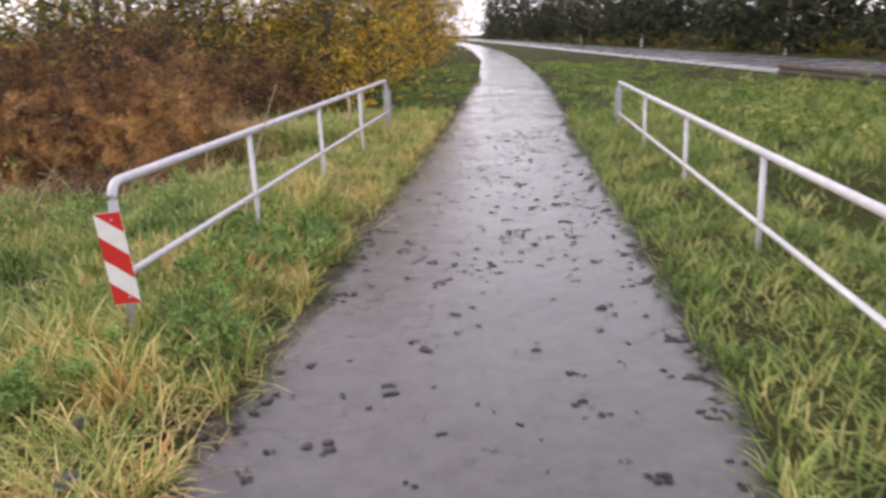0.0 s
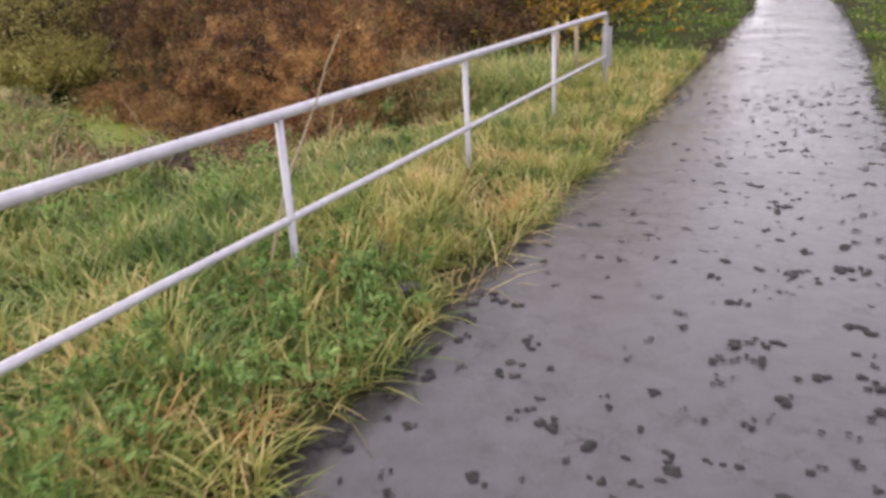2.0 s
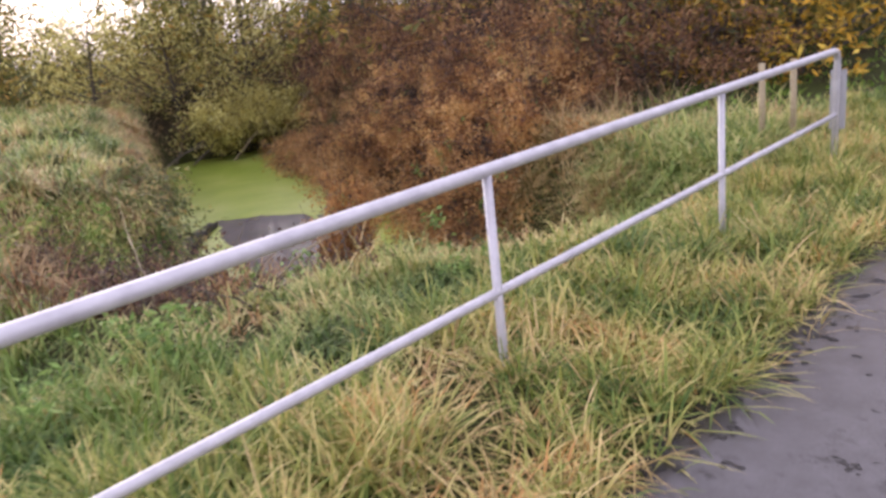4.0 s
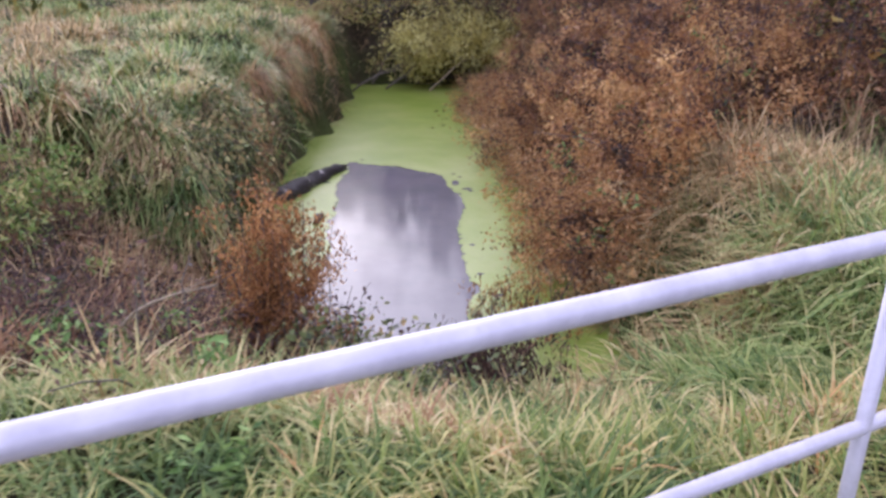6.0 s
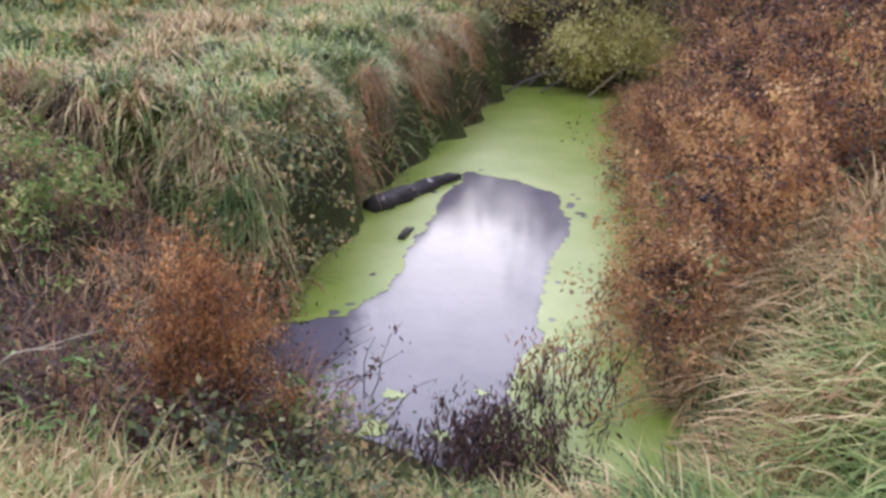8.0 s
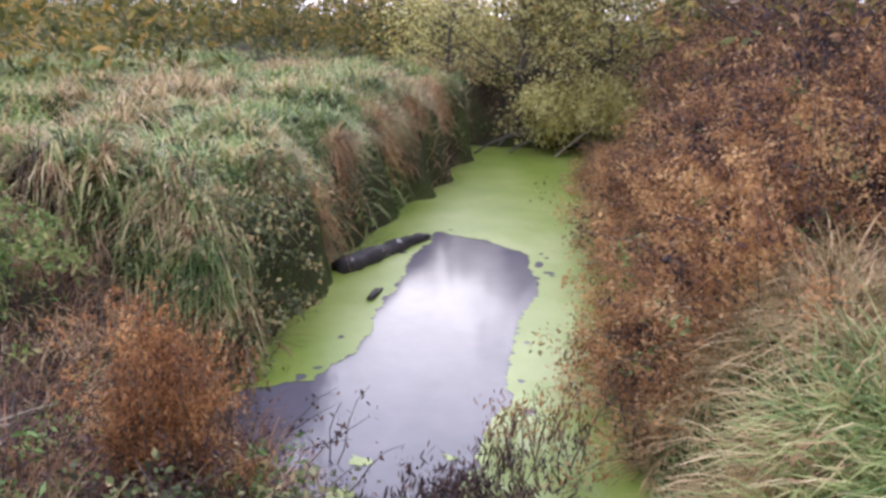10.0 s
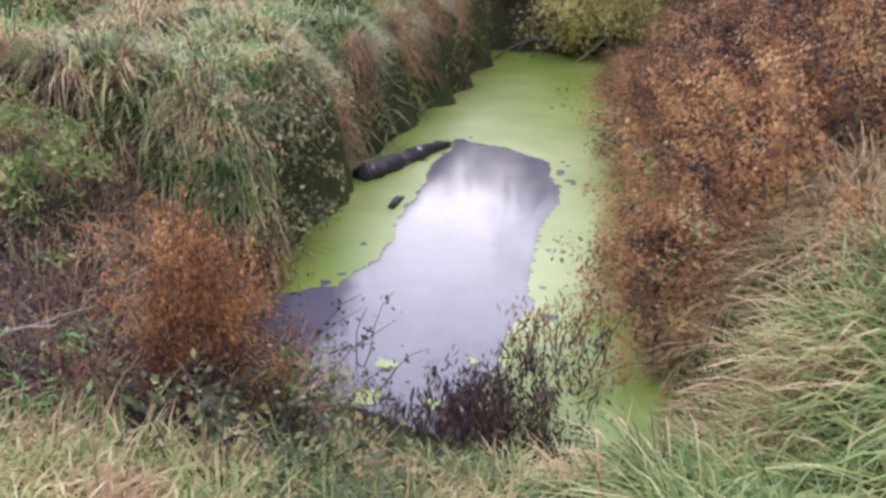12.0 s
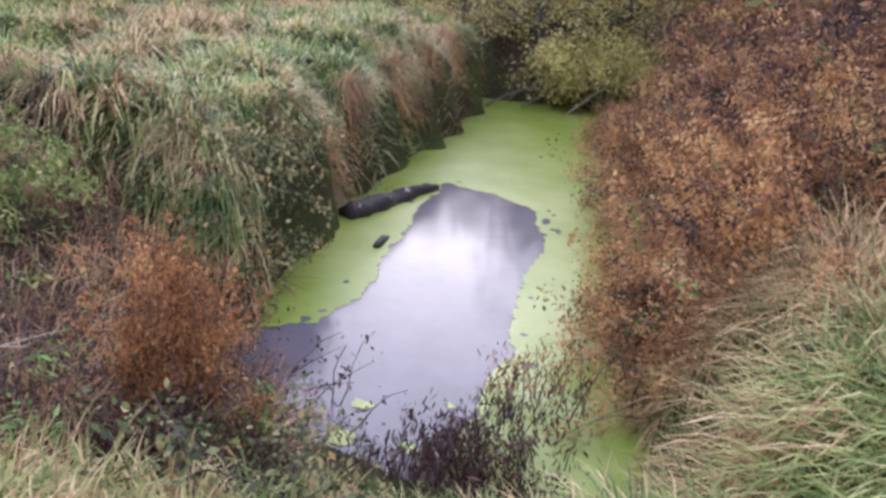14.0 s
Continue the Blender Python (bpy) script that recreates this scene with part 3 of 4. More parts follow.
def spray_plant(name, mat, base, heading, length, rise, leaves, leaf, label, group="dead plants by the water", **kw):
    """One spreading plant as a thing of its own, leaves and stems."""
    mid = base.mean(0)
    ob = thing(name, label, "plant", group, at=tuple(float(v) for v in mid))
    lv, st = sprays(base, heading, length, rise, leaves, leaf, **kw)
    tagged(part("leaf_mass", mesh_np("leaf_mass", lv[0] - mid, lv[1], lv[2], mat, False), ob), kind="stuff")
    tagged(part("stem_mass", mesh_np("stem_mass", st[0] - mid, st[1], st[2], M_TWIG), ob), kind="stuff")
    return ob


def with_z(p, lift=0.0):
    return np.concatenate([p, (ground_z(p[:, 0], p[:, 1]) + lift)[:, None]], 1)


def off_path(x, y):
    return np.abs(x - path_mid(y)) > 1.3


# verges beside the path
c = scatter(2700, -2.9, -1.2, 1.0, 17, lambda x, y: (x < path_mid(y) - 1.2 + 0.1 * vnoise(x, y, 0.3, 4)) & (vnoise(x, y, 0.35, 41) > -0.5))
tufts("verge_grass", M_VERGE, c, 17, 0.09, (0.12, 0.34), 0.0115, 0.76, "yellow-green long verge grass leaning beside the path", 0.22)
c = scatter(200, -2.5, -1.7, 3.5, 14, lambda x, y: (vnoise(x, y, 0.8, 42) > 0.0) & ((y < 9.4) | (y > 12.5)))
tufts("tall_grass", M_VERGE, c, 36, 0.1, (0.26, 0.46), 0.01, 0.68, "tall yellowing grass growing up round the rail posts", 0.2)
c = scatter(1500, 1.0, 2.9, 1.0, 16, lambda x, y: (x > path_mid(y) + 1.18 + 0.1 * vnoise(x, y, 0.3, 4)))
tufts("verge_grass", M_FIELD, c, 14, 0.1, (0.1, 0.28), 0.011, 0.7, "green and yellow verge grass beside the path", 0.18)
c = scatter(420, -7, -2.5, 1.0, 5.2, lambda x, y: x < 0)
tufts("bank_grass", M_FIELD, c, 24, 0.15, (0.14, 0.34), 0.012, 0.7, "bright green grass beside the verge", 0.2)
c = scatter(520, -9, 9.5, -8, 2.2, lambda x, y: off_path(x, y))
tufts("meadow_grass", M_FIELD, c, 12, 0.28, (0.14, 0.34), 0.03, 0.65, "green grass on both sides of the path", 0.15, fine=False)
c = scatter(1300, -6, 9, 14, 45, lambda x, y: off_path(x, y) & (x < road_near(y) - 0.4) & (ditch(x, y)[1] > 3))
tufts("meadow_grass", M_LAWN, c, 12, 0.25, (0.08, 0.2), 0.04, 0.6, "short green grass strip along the path", 0.1, fine=False)
c = scatter(1700, 2.6, 9.5, 2, 24, lambda x, y: x < road_near(y) - 0.3)
tufts("meadow_grass", M_FIELD, c, 13, 0.2, (0.14, 0.36), 0.025, 0.65, "lush green grass between path and road", 0.15, fine=False)
c = scatter(90, 4.2, 9, 11, 19, lambda x, y: x < road_near(y) - 1)
leafy = shrubbery(with_z(c), 0.6, 70, 0.05, 0.25, 6)
tagged(new("weeds", mesh_np("weeds", *leafy, M_FIELD, False)), "leafy green weeds filling the roadside ditch", "weeds", kind="stuff")

# slope below the rail and the banks of the ditch
c = scatter(1650, -6.2, -2.4, 4.0, 15.5, lambda x, y: (ground_z(x, y) > WATER_Z + 0.08) & (vnoise(x, y, 0.5, 43) > -0.6) & ~((x < -4.1) & (y > 8.0) & (y < 10.9)) & ~((x < -4.9) & (y < 12.7) & (y > 10.5)))
tufts("bank_grass", M_BANK, c[c[:, 1] > 8.2], 25, 0.13, (0.12, 0.3), 0.012, 0.78, "tangled green and straw grass on the slope below the rail", 0.3)
tufts("bank_grass", M_FIELD, c[c[:, 1] <= 8.2], 24, 0.13, (0.16, 0.4), 0.012, 0.7, "bright green grass falling away below the rail", 0.2)
c = scatter(190, -4.5, -2.7, 12.3, 15.2, lambda x, y: vnoise(x, y, 0.6, 48) > -0.3)
tufts("tall_grass", M_BANK, c, 34, 0.1, (0.34, 0.64), 0.015, 0.78, "tall arching green and straw grass above the water", 0.45)
c = scatter(520, -4.3, -2.35, 5.0, 11.8, lambda x, y: x < -2.0)
tufts("bank_grass", M_BANK, c, 20, 0.13, (0.1, 0.26), 0.014, 0.74, "short tangled grass covering the slope", 0.25)
c = scatter(54, -4.3, -3.3, 9.3, 11.6, lambda x, y: vnoise(x, y, 0.4, 68) > -0.3)
tufts("bank_grass", M_BANK, c[:40], 30, 0.11, (0.2, 0.42), 0.011, 0.66, "green and straw grass along the foot of the slope", 0.25)
tufts("straw_grass", M_STRAW, c[40:], 20, 0.1, (0.3, 0.56), 0.01, 0.55, "bleached upright straw along the foot of the slope", 0.2)
c = scatter(130, -4.0, -2.7, 12.2, 14.2, lambda x, y: vnoise(x, y, 0.7, 67) > -0.1)
tufts("tall_grass", M_LUSH, c, 40, 0.1, (0.35, 0.68), 0.014, 0.78, "lush green grass arching above the water", 0.45)
# hummocks of matted grass on the bank: each with its own colour, blades falling outwards over the gaps
ci, cj = np.meshgrid(np.arange(-27, -4), np.arange(1, 18))
hx, hy = hummock_centre(ci.ravel(), cj.ravel())
hs, hn = ditch(hx, hy)
on_bank = (hn < n_left(hs) - 0.12) & (ground_z(hx, hy) > -0.75) & (hx < -4.8)
hx, hy, hs, hn = hx[on_bank], hy[on_bank], hs[on_bank], hn[on_bank]
mood = 1.1 * vnoise(hx, hy, 1.7, 61) + rng.normal(0, 0.35, len(hx))
low_bank = (hs < 1.6) & (hn > -4.6)
fringe = hn > n_left(hs) - 0.75
for name, mat, sel, label, ln, wd in (
        ("green_tussocks", M_LUSH, (mood > 0.1) & ~low_bank, "fresh green grass tussocks on the ditch bank", (0.28, 0.6), 0.02),
        ("bank_grass", M_BANK, (mood <= 0.1) & (mood > -0.42) & ~low_bank, "matted green and straw grass tussocks on the ditch bank", (0.28, 0.6), 0.019),
        ("straw_tussocks", M_STRAW, (mood <= -0.42) & ~low_bank & ~fringe, "bleached straw tussocks on the ditch bank", (0.35, 0.7), 0.018),
        ("dead_grass", M_DEAD, low_bank | ((mood <= -0.42) & fringe), "grey-brown dead grass mounds on the near bank", (0.35, 0.7), 0.016)):
    tufts(name, mat, np.stack([hx[sel], hy[sel]], -1), 250, 0.5, ln, 1.25 * wd, 0.84, label, 0.5, fine=False)
c = scatter(520, -14, -5, 3, 14, lambda x, y: (ditch(x, y)[1] < n_left(ditch(x, y)[0]) - 0.35) & (ground_z(x, y) > -0.4) & (hummocks(x, y) > 0.4))
# grass spilling down the end face of the bank
nf = -2.3 - 4.5 * rng.uniform(0, 1, 90) ** 1.3
cf = np.stack(from_ditch(rng.uniform(1.6, 2.5, 90), nf), -1)
fall = lambda x, y: (np.full_like(x, -AX[0] * 0.8), np.full_like(x, -AX[1] * 0.8))
tufts("bank_grass", M_BANK, cf[:55], 50, 0.16, (0.35, 0.7), 0.016, 0.7, "green and straw grass spilling over the bank's end", 0.95, fall)
tufts("dead_grass", M_DEAD, cf[55:], 50, 0.16, (0.4, 0.75), 0.016, 0.7, "grey-brown dead grass spilling over the bank's end", 0.95, fall)
tufts("bank_grass", M_BANK, c, 22, 0.12, (0.16, 0.36), 0.019, 0.8, "short matted grass filling the hummocks", 0.35, fine=False)
sc = rng.uniform(-2.2, 2.6, 230)
nc = n_left(sc) - rng.uniform(0.0, 2.8, 230)
c = np.stack(from_ditch(sc, nc), -1)
c = c[c[:, 0] < -4.4]
tufts("dead_grass", M_UMBER, c, 30, 0.14, (0.3, 0.65), 0.01, 0.7, "dark brown dead grass on the near bank", 0.3)
c = scatter(900, -36, -13, -4, 17, lambda x, y: (ditch(x, y)[1] < n_left(ditch(x, y)[0]) - 0.25) & (ground_z(x, y) > -0.8))
tufts("bank_grass", M_BANK, c, 18, 0.3, (0.3, 0.6), 0.036, 0.8, "matted green and straw grass on the far bank", 0.35, fine=False)
hang = lambda x, y: (np.full_like(x, NX[0] * 0.7), np.full_like(x, NX[1] * 0.7))
sc = rng.uniform(3.4, 14.5, 260)
sc = sc[vnoise(sc, sc * 0, 0.55, 49) > -0.05]
nc = n_left(sc) - rng.uniform(0.22, 0.55, len(sc))
c = np.stack(from_ditch(sc, nc), -1)
tufts("hanging_grass", M_DEAD, c, 40, 0.14, (0.22, 0.5), 0.016, 0.72, "dead brown grass hanging over the undercut bank", 0.85, hang)
sc = rng.uniform(3.8, 14.5, 80)
c = np.stack(from_ditch(sc, n_left(sc) - rng.uniform(0.2, 0.55, 80)), -1)
tufts("hanging_grass", M_TAN, c[vnoise(sc, sc * 0, 0.9, 50) > 0.0], 50, 0.14, (0.28, 0.6), 0.018, 0.68, "russet grass fringe hanging down to the water", 1.0, hang)
sc = rng.uniform(2.2, 14.5, 120)
c = np.stack(from_ditch(sc, n_left(sc) - rng.uniform(0.3, 0.9, 120)), -1)
tufts("bank_grass", M_BANK, c, 60, 0.2, (0.25, 0.55), 0.018, 0.8, "green and straw grass curling over the bank's crest", 0.6, hang)
# leafy weeds sliding down the near part of the bank
sc = rng.uniform(1.5, 3.9, 120)
c = np.stack(from_ditch(sc, n_left(sc) - rng.uniform(0.0, 0.6, 120)), -1)
spray_mass("bank_weeds", M_BRAMBLE, with_z(c), np.arctan2(NX[1], NX[0]) + rng.normal(0, 0.9, 120), 0.5, 0.5, 34, 0.028, "olive leafy weeds hanging down the bank", curve=0.7)
c = np.concatenate([np.stack(from_ditch(rng.uniform(-1.0, 1.7, 150), rng.uniform(1.25, 2.8, 150)), -1), np.stack(from_ditch(rng.uniform(-1.5, -0.9, 8), rng.uniform(-2.0, 1.0, 8)), -1)])
c = c[c[:, 0] < -2.9]
tufts("straw_grass", M_STRAW, c, 44, 0.12, (0.3, 0.6), 0.014, 0.86, "bleached straw-coloured grass arching at the water's edge", 0.35)


def leaf_plant(name, mat, base, height, per, leaf, label, spread=0.2, clumps=8, stem=0.006, group="dead plants by the water"):
    """One clump of a plant as a thing of its own, leaves and stalks."""
    ob = thing(name, label, "plant", group, at=tuple(float(v) for v in base.mean(0)))
    shift = -base.mean(0)
    v, sz, lo = shrubbery(base, height, per, leaf, spread, clumps)
    tagged(part("leaf_mass", mesh_np("leaf_mass", v + shift, sz, lo, mat, False), ob), kind="stuff")
    v, sz, lo = stems(base, height * 1.1, stem)
    tagged(part("stem_mass", mesh_np("stem_mass", v + shift, sz, lo, M_TWIG), ob), kind="stuff")
    return ob


def leaf_mass(name, mat, base, height, per, leaf, label, spread=0.3, clumps=8, stem=0.006, category="weeds"):
    me = mesh_np(name, *shrubbery(base, height, per, leaf, spread, clumps), mat, False)
    ob = tagged(new(name, me), label, category, kind="stuff")
    if stem:
        tagged(new("weed_stems", mesh_np("weed_stems", *stems(base[::2], float(np.mean(height)) * 1.05, stem), M_TWIG)), "dry brown stems standing among dead weeds", "stems", kind="stuff")
    return ob


# brown thicket on the other bank
def thicket_ok(x, y):
    s, n = ditch(x, y)
    return (n > 1.4 + 0.4 * vnoise(s, s * 0, 1.3, 31)) & (n < 5.5) & (x < -5.5 - 0.35 * (y - 13)) & (s > 0.9) & (vnoise(x, y, 0.9, 45) > -0.3)


base = with_z(scatter(400, -16, -4, 11, 20, thicket_ok))
rise = (0.72 + 0.9 * smooth((ditch(base[:, 0], base[:, 1])[1] - 1.2) / 2.0)) * (0.85 + 0.6 * vnoise(base[:, 0], base[:, 1], 0.9, 52))
leaf_mass("brown_thicket", M_BRACKEN, base, rise, 330, 0.024, "dense thicket of dead red-brown leafy weeds", 0.4, 8)
c = scatter(420, -15, -4.6, 11, 19, lambda x, y: (ditch(x, y)[1] > 1.1) & (ditch(x, y)[1] < 4.5) & (ditch(x, y)[0] > 0.5))
tufts("dead_grass", M_DEAD, c[::3], 22, 0.16, (0.4, 0.9), 0.012, 0.6, "tall dead grass standing among the brown weeds", 0.25)
# arching sprays of withered leaves: low ones over the duckweed, taller ones in heaps up the bank
toward = np.arctan2(-NX[1], -NX[0])
sc = rng.uniform(0.9, 13.5, 360)
base = with_z(np.stack(from_ditch(sc, n_right(sc) + rng.uniform(0.1, 0.95, 360)), -1))
base[:, 2] = np.maximum(base[:, 2], WATER_Z)
spray_mass("tan_weeds", M_TAN, base, toward + rng.normal(0, 0.75, 360), 0.75, 0.5, 110, 0.02, "tan withered weeds drooping over the duckweed", curve=0.75, gather=7, hang=0.3, puff=0.055)
base = with_z(scatter(330, -13, -4.4, 11.5, 19, lambda x, y: (ditch(x, y)[1] > 1.85) & (ditch(x, y)[1] < 4.2) & (ditch(x, y)[0] > 0.8) & (x < -5.2 - 0.3 * (y - 13)) & (vnoise(x, y, 0.8, 65) > -0.15)))
spray_mass("russet_weeds", M_BRACKEN, base, toward + rng.normal(0, 1.0, len(base)), 1.3, 0.88, 300, 0.021, "heaped arching stems of russet withered leaves", curve=0.5, gather=7, hang=0.4, puff=0.052, r=0.009)
base = with_z(scatter(80, -12, -4.4, 11.5, 19, lambda x, y: (ditch(x, y)[1] > 1.6) & (ditch(x, y)[1] < 3.4) & (ditch(x, y)[0] > 0.6) & (x < -5.0 - 0.3 * (y - 13))))
spray_mass("tan_weeds", M_TAN, base, toward + rng.normal(0, 0.9, len(base)), 1.15, 0.86, 260, 0.018, "tan heads of withered leaves over the thicket", curve=0.5, gather=7, hang=0.3, puff=0.075, r=0.008)
base = with_z(scatter(90, -16, -4, 11, 20, lambda x, y: thicket_ok(x, y) & (ditch(x, y)[1] > 2.3)))
leaf_mass("dark_weeds", M_BLACK, base, 1.4, 170, 0.026, "dark purplish dead stalks in the thicket", 0.4, 9)
base = with_z(scatter(330, -26, -8, 14, 27, lambda x, y: (ditch(x, y)[1] > 2.5) & (ditch(x, y)[1] < 12) & (ditch(x, y)[0] > 4)))
leaf_mass("brown_thicket", M_UMBER, base, 1.9, 170, 0.055, "taller dead brown weeds behind the ditch", 0.6, 9, 0.01)
base = with_z(scatter(210, -12, -4.2, 15.5, 22, lambda x, y: (ditch(x, y)[0] > 0.2) & (x < -4.3 - 0.12 * (y - 16)) & (vnoise(x, y, 1.2, 66) > -0.5)))
leaf_mass("brown_thicket", M_UMBER, base, 1.35, 200, 0.036, "dead red-brown weeds beside the grass strip", 0.5, 10, 0.008)
base = with_z(scatter(110, -24, -7, 14, 25, lambda x, y: (ditch(x, y)[1] > 2.5) & (ditch(x, y)[1] < 11)))
leaf_mass("dark_weeds", M_BLACK, base, 2.0, 150, 0.055, "dark dead stalks among tall brown weeds", 0.55, 9, 0.012)
c = scatter(70, -20, -8, 13, 22, lambda x, y: (ditch(x, y)[1] > 2.0) & (ditch(x, y)[1] < 8))
tufts("dead_grass", M_STRAW, c, 22, 0.2, (0.7, 1.6), 0.014, 0.4, "tall bleached grass stalks in the scrub", 0.2)
base = with_z(scatter(34, -9.5, -5.8, 7.2, 9.4, lambda x, y: vnoise(x, y, 0.8, 53) > -0.2))
leaf_mass("green_weeds", M_FIELD, base, 0.6, 120, 0.03, "grey-green leafy weeds on the bank", 0.25, 8)
base = with_z(scatter(60, -16, -4.4, 12.5, 20, lambda x, y: thicket_ok(x, y)))
leaf_mass("green_weeds", M_WEED, base, 1.2, 60, 0.03, "few green bramble leaves among the dead weeds", 0.25, 5, 0)
far_base = with_z(scatter(430, -70, -11, -6, 40, lambda x, y: ((ditch(x, y)[1] < -8.5) | (ditch(x, y)[1] > 9)) & (x < -10)))
leaf_mass_end = with_z(np.stack(from_ditch(rng.uniform(15.2, 17.5, 60), rng.uniform(-2.4, 2.6, 60)), -1))
leaf_mass("dead_weeds", M_DEAD, leaf_mass_end, 1.1, 90, 0.04, "dark dead growth hanging over the ditch end", 0.35, 7)
base = np.concatenate([np.stack(from_ditch(rng.uniform(14.6, 16.6, 130), rng.uniform(-0.4, 2.6, 130)), -1), np.full((130, 1), WATER_Z + 0.2)], 1)
spray_mass("overhanging_leaves", M_OLIVE, base, np.arctan2(-AX[1], -AX[0]) + rng.normal(0, 0.9, 130), 1.9, 0.9, 150, 0.05, "olive willow shoots drooping to the water", "leaves", curve=0.5, gather=9, hang=0.5, puff=0.12, r=0.012)
end_growth = np.stack(from_ditch(rng.uniform(15.2, 16.6, 46), rng.uniform(-1.1, 2.4, 46)), -1)
end_growth = np.concatenate([end_growth, np.full((46, 1), WATER_Z)], 1)
leaf_mass("overhanging_leaves", M_OLIVE, end_growth[::3], 2.2, 110, 0.06, "olive willow shoots drooping to the water", 0.6, 8, 0.014)
leaf_mass("overhanging_leaves", M_DEAD, end_growth[1::3], 1.2, 100, 0.05, "dead brown shoots over the dark water end", 0.4, 8, 0.012)
leaf_mass("far_scrub", M_MIXED, far_base, 2.3, 80, 0.15, "far brown scrub behind the grassy bank", 0.9, 10, 0.015, "scrub")

FERN = (-4.92, 10.34)
# weeds along the near left bank: dark dead stalks, a rust-red clump, nettles by the marker board
s0, n0 = rng.uniform(-1.6, 2.0, 70), rng.uniform(0.0, 2.4, 70)
base = with_z(np.stack(from_ditch(s0, n_left(s0) - n0), -1))
dark = with_z(scatter(70, -6.6, -4.3, 8.4, 10.7, lambda x, y: ground_z(x, y) > WATER_Z + 0.05))
leaf_mass("dark_weeds", M_BLACK, dark, 0.45, 130, 0.018, "dark withered weeds on the near bank", 0.2, 7)
tufts("dead_grass", M_BLACK, dark[:, :2], 30, 0.16, (0.25, 0.55), 0.009, 0.7, "dark matted dead grass on the near bank", 0.3)
leaf_mass("dead_weeds", M_DEAD, base[base[:, 0] < -4.6], 0.5, 110, 0.014, "grey-brown dead weeds on the ditch bank", 0.22, 6)
base = with_z(np.stack([rng.normal(FERN[0], 0.13, 30), rng.normal(FERN[1], 0.16, 30)], -1))
spray_plant("fern_clump", M_RUST, base, rng.uniform(0, 6.28, 30), 1.12, 0.992, 640, 0.0125, "rust-red dead fern clump leaning over the ditch", curve=0.2, gather=14, hang=0.72, puff=0.036, low=0.08, aspect=0.2)
base = with_z(np.stack([rng.normal(-4.45, 0.35, 60), rng.normal(10.75, 0.3, 60)], -1))
spray_plant("bramble_bush", M_BRAMBLE, base[:36], rng.uniform(0, 6.28, 36), 0.5, 0.8, 60, 0.02, "dull green bramble shoots below the dead fern", curve=0.7, hang=0.2)
base = with_z(scatter(90, -6.4, -3.8, 8.3, 10.9, lambda x, y: ground_z(x, y) > WATER_Z + 0.1))
spray_mass("dead_stalks", M_BLACK, base, rng.uniform(0, 6.28, 90), 0.8, 0.8, 30, 0.014, "dark tangled dead stalks on the near bank", curve=0.6, hang=0.6, r=0.007)
base = with_z(scatter(16, -6.6, -4.6, 9.0, 10.8, lambda x, y: ground_z(x, y) > WATER_Z))
leaf_mass("green_weeds", M_WEED, base, 0.35, 60, 0.03, "dark green weeds at the foot of the dead ferns", 0.2, 5, 0)
base = np.stack([rng.normal(-5.5, 0.16, 58), rng.normal(11.95, 0.3, 58), np.full(58, WATER_Z)], -1)
spray_plant("withered_plant", M_BLACK, base, rng.uniform(0, 6.28, 58), 0.7, 0.9, 76, 0.036, "blackish withered plant standing in the water's edge", curve=0.85, gather=9, hang=0.9, aspect=0.085, puff=0.045)
base = np.stack([rng.normal(-6.35, 0.13, 13), rng.normal(12.85, 0.16, 13), np.full(13, WATER_Z - 0.03)], -1)
spray_plant("withered_plant", M_RUST, base, rng.uniform(0, 6.28, 13), 0.62, 0.96, 64, 0.026, "red-brown withered stalks standing in the water", curve=0.55, gather=6, hang=0.9, aspect=0.1, puff=0.045, r=0.008)
base = np.stack([rng.normal(-6.0, 0.12, 7), rng.normal(13.3, 0.16, 7), np.full(7, WATER_Z - 0.03)], -1)
spray_plant("withered_plant", M_BLACK, base, rng.uniform(0, 6.28, 7), 0.75, 0.97, 50, 0.024, "dark upright withered stalks in the duckweed", curve=0.3, gather=6, hang=0.9, aspect=0.1, puff=0.03, r=0.009)
base = np.stack([rng.normal(-6.3, 0.35, 15), rng.normal(10.95, 0.2, 15), np.full(15, WATER_Z - 0.03)], -1)
spray_plant("withered_plant", M_BLACK, base, np.arctan2(NX[1], NX[0]) + rng.normal(0, 0.7, 15), 0.8, 0.8, 13, 0.022, "thin dark twigs with few leaves over the water", curve=0.5, gather=6, hang=0.75, r=0.007, puff=0.03)
base = with_z(scatter(105, -2.3, -1.4, 3.4, 6.9, lambda x, y: (vnoise(x, y, 0.7, 46) > -0.1)))
base = base[np.argsort(base[:, 1])]
for clump in np.array_split(base, 14):
    leaf_plant("nettle_clump", M_WEED, clump, 0.25, 66, 0.027, "dark green nettles in the verge by the railing", 0.1, 5, 0.004, "nettles in the verge")
base = with_z(scatter(40, -5.5, -2.8, 5, 9.8, lambda x, y: vnoise(x, y, 0.9, 47) > 0.1))
leaf_mass("green_weeds", M_WEED, base, 0.3, 60, 0.026, "green weeds in the grass below the rail", 0.16, 5, 0)


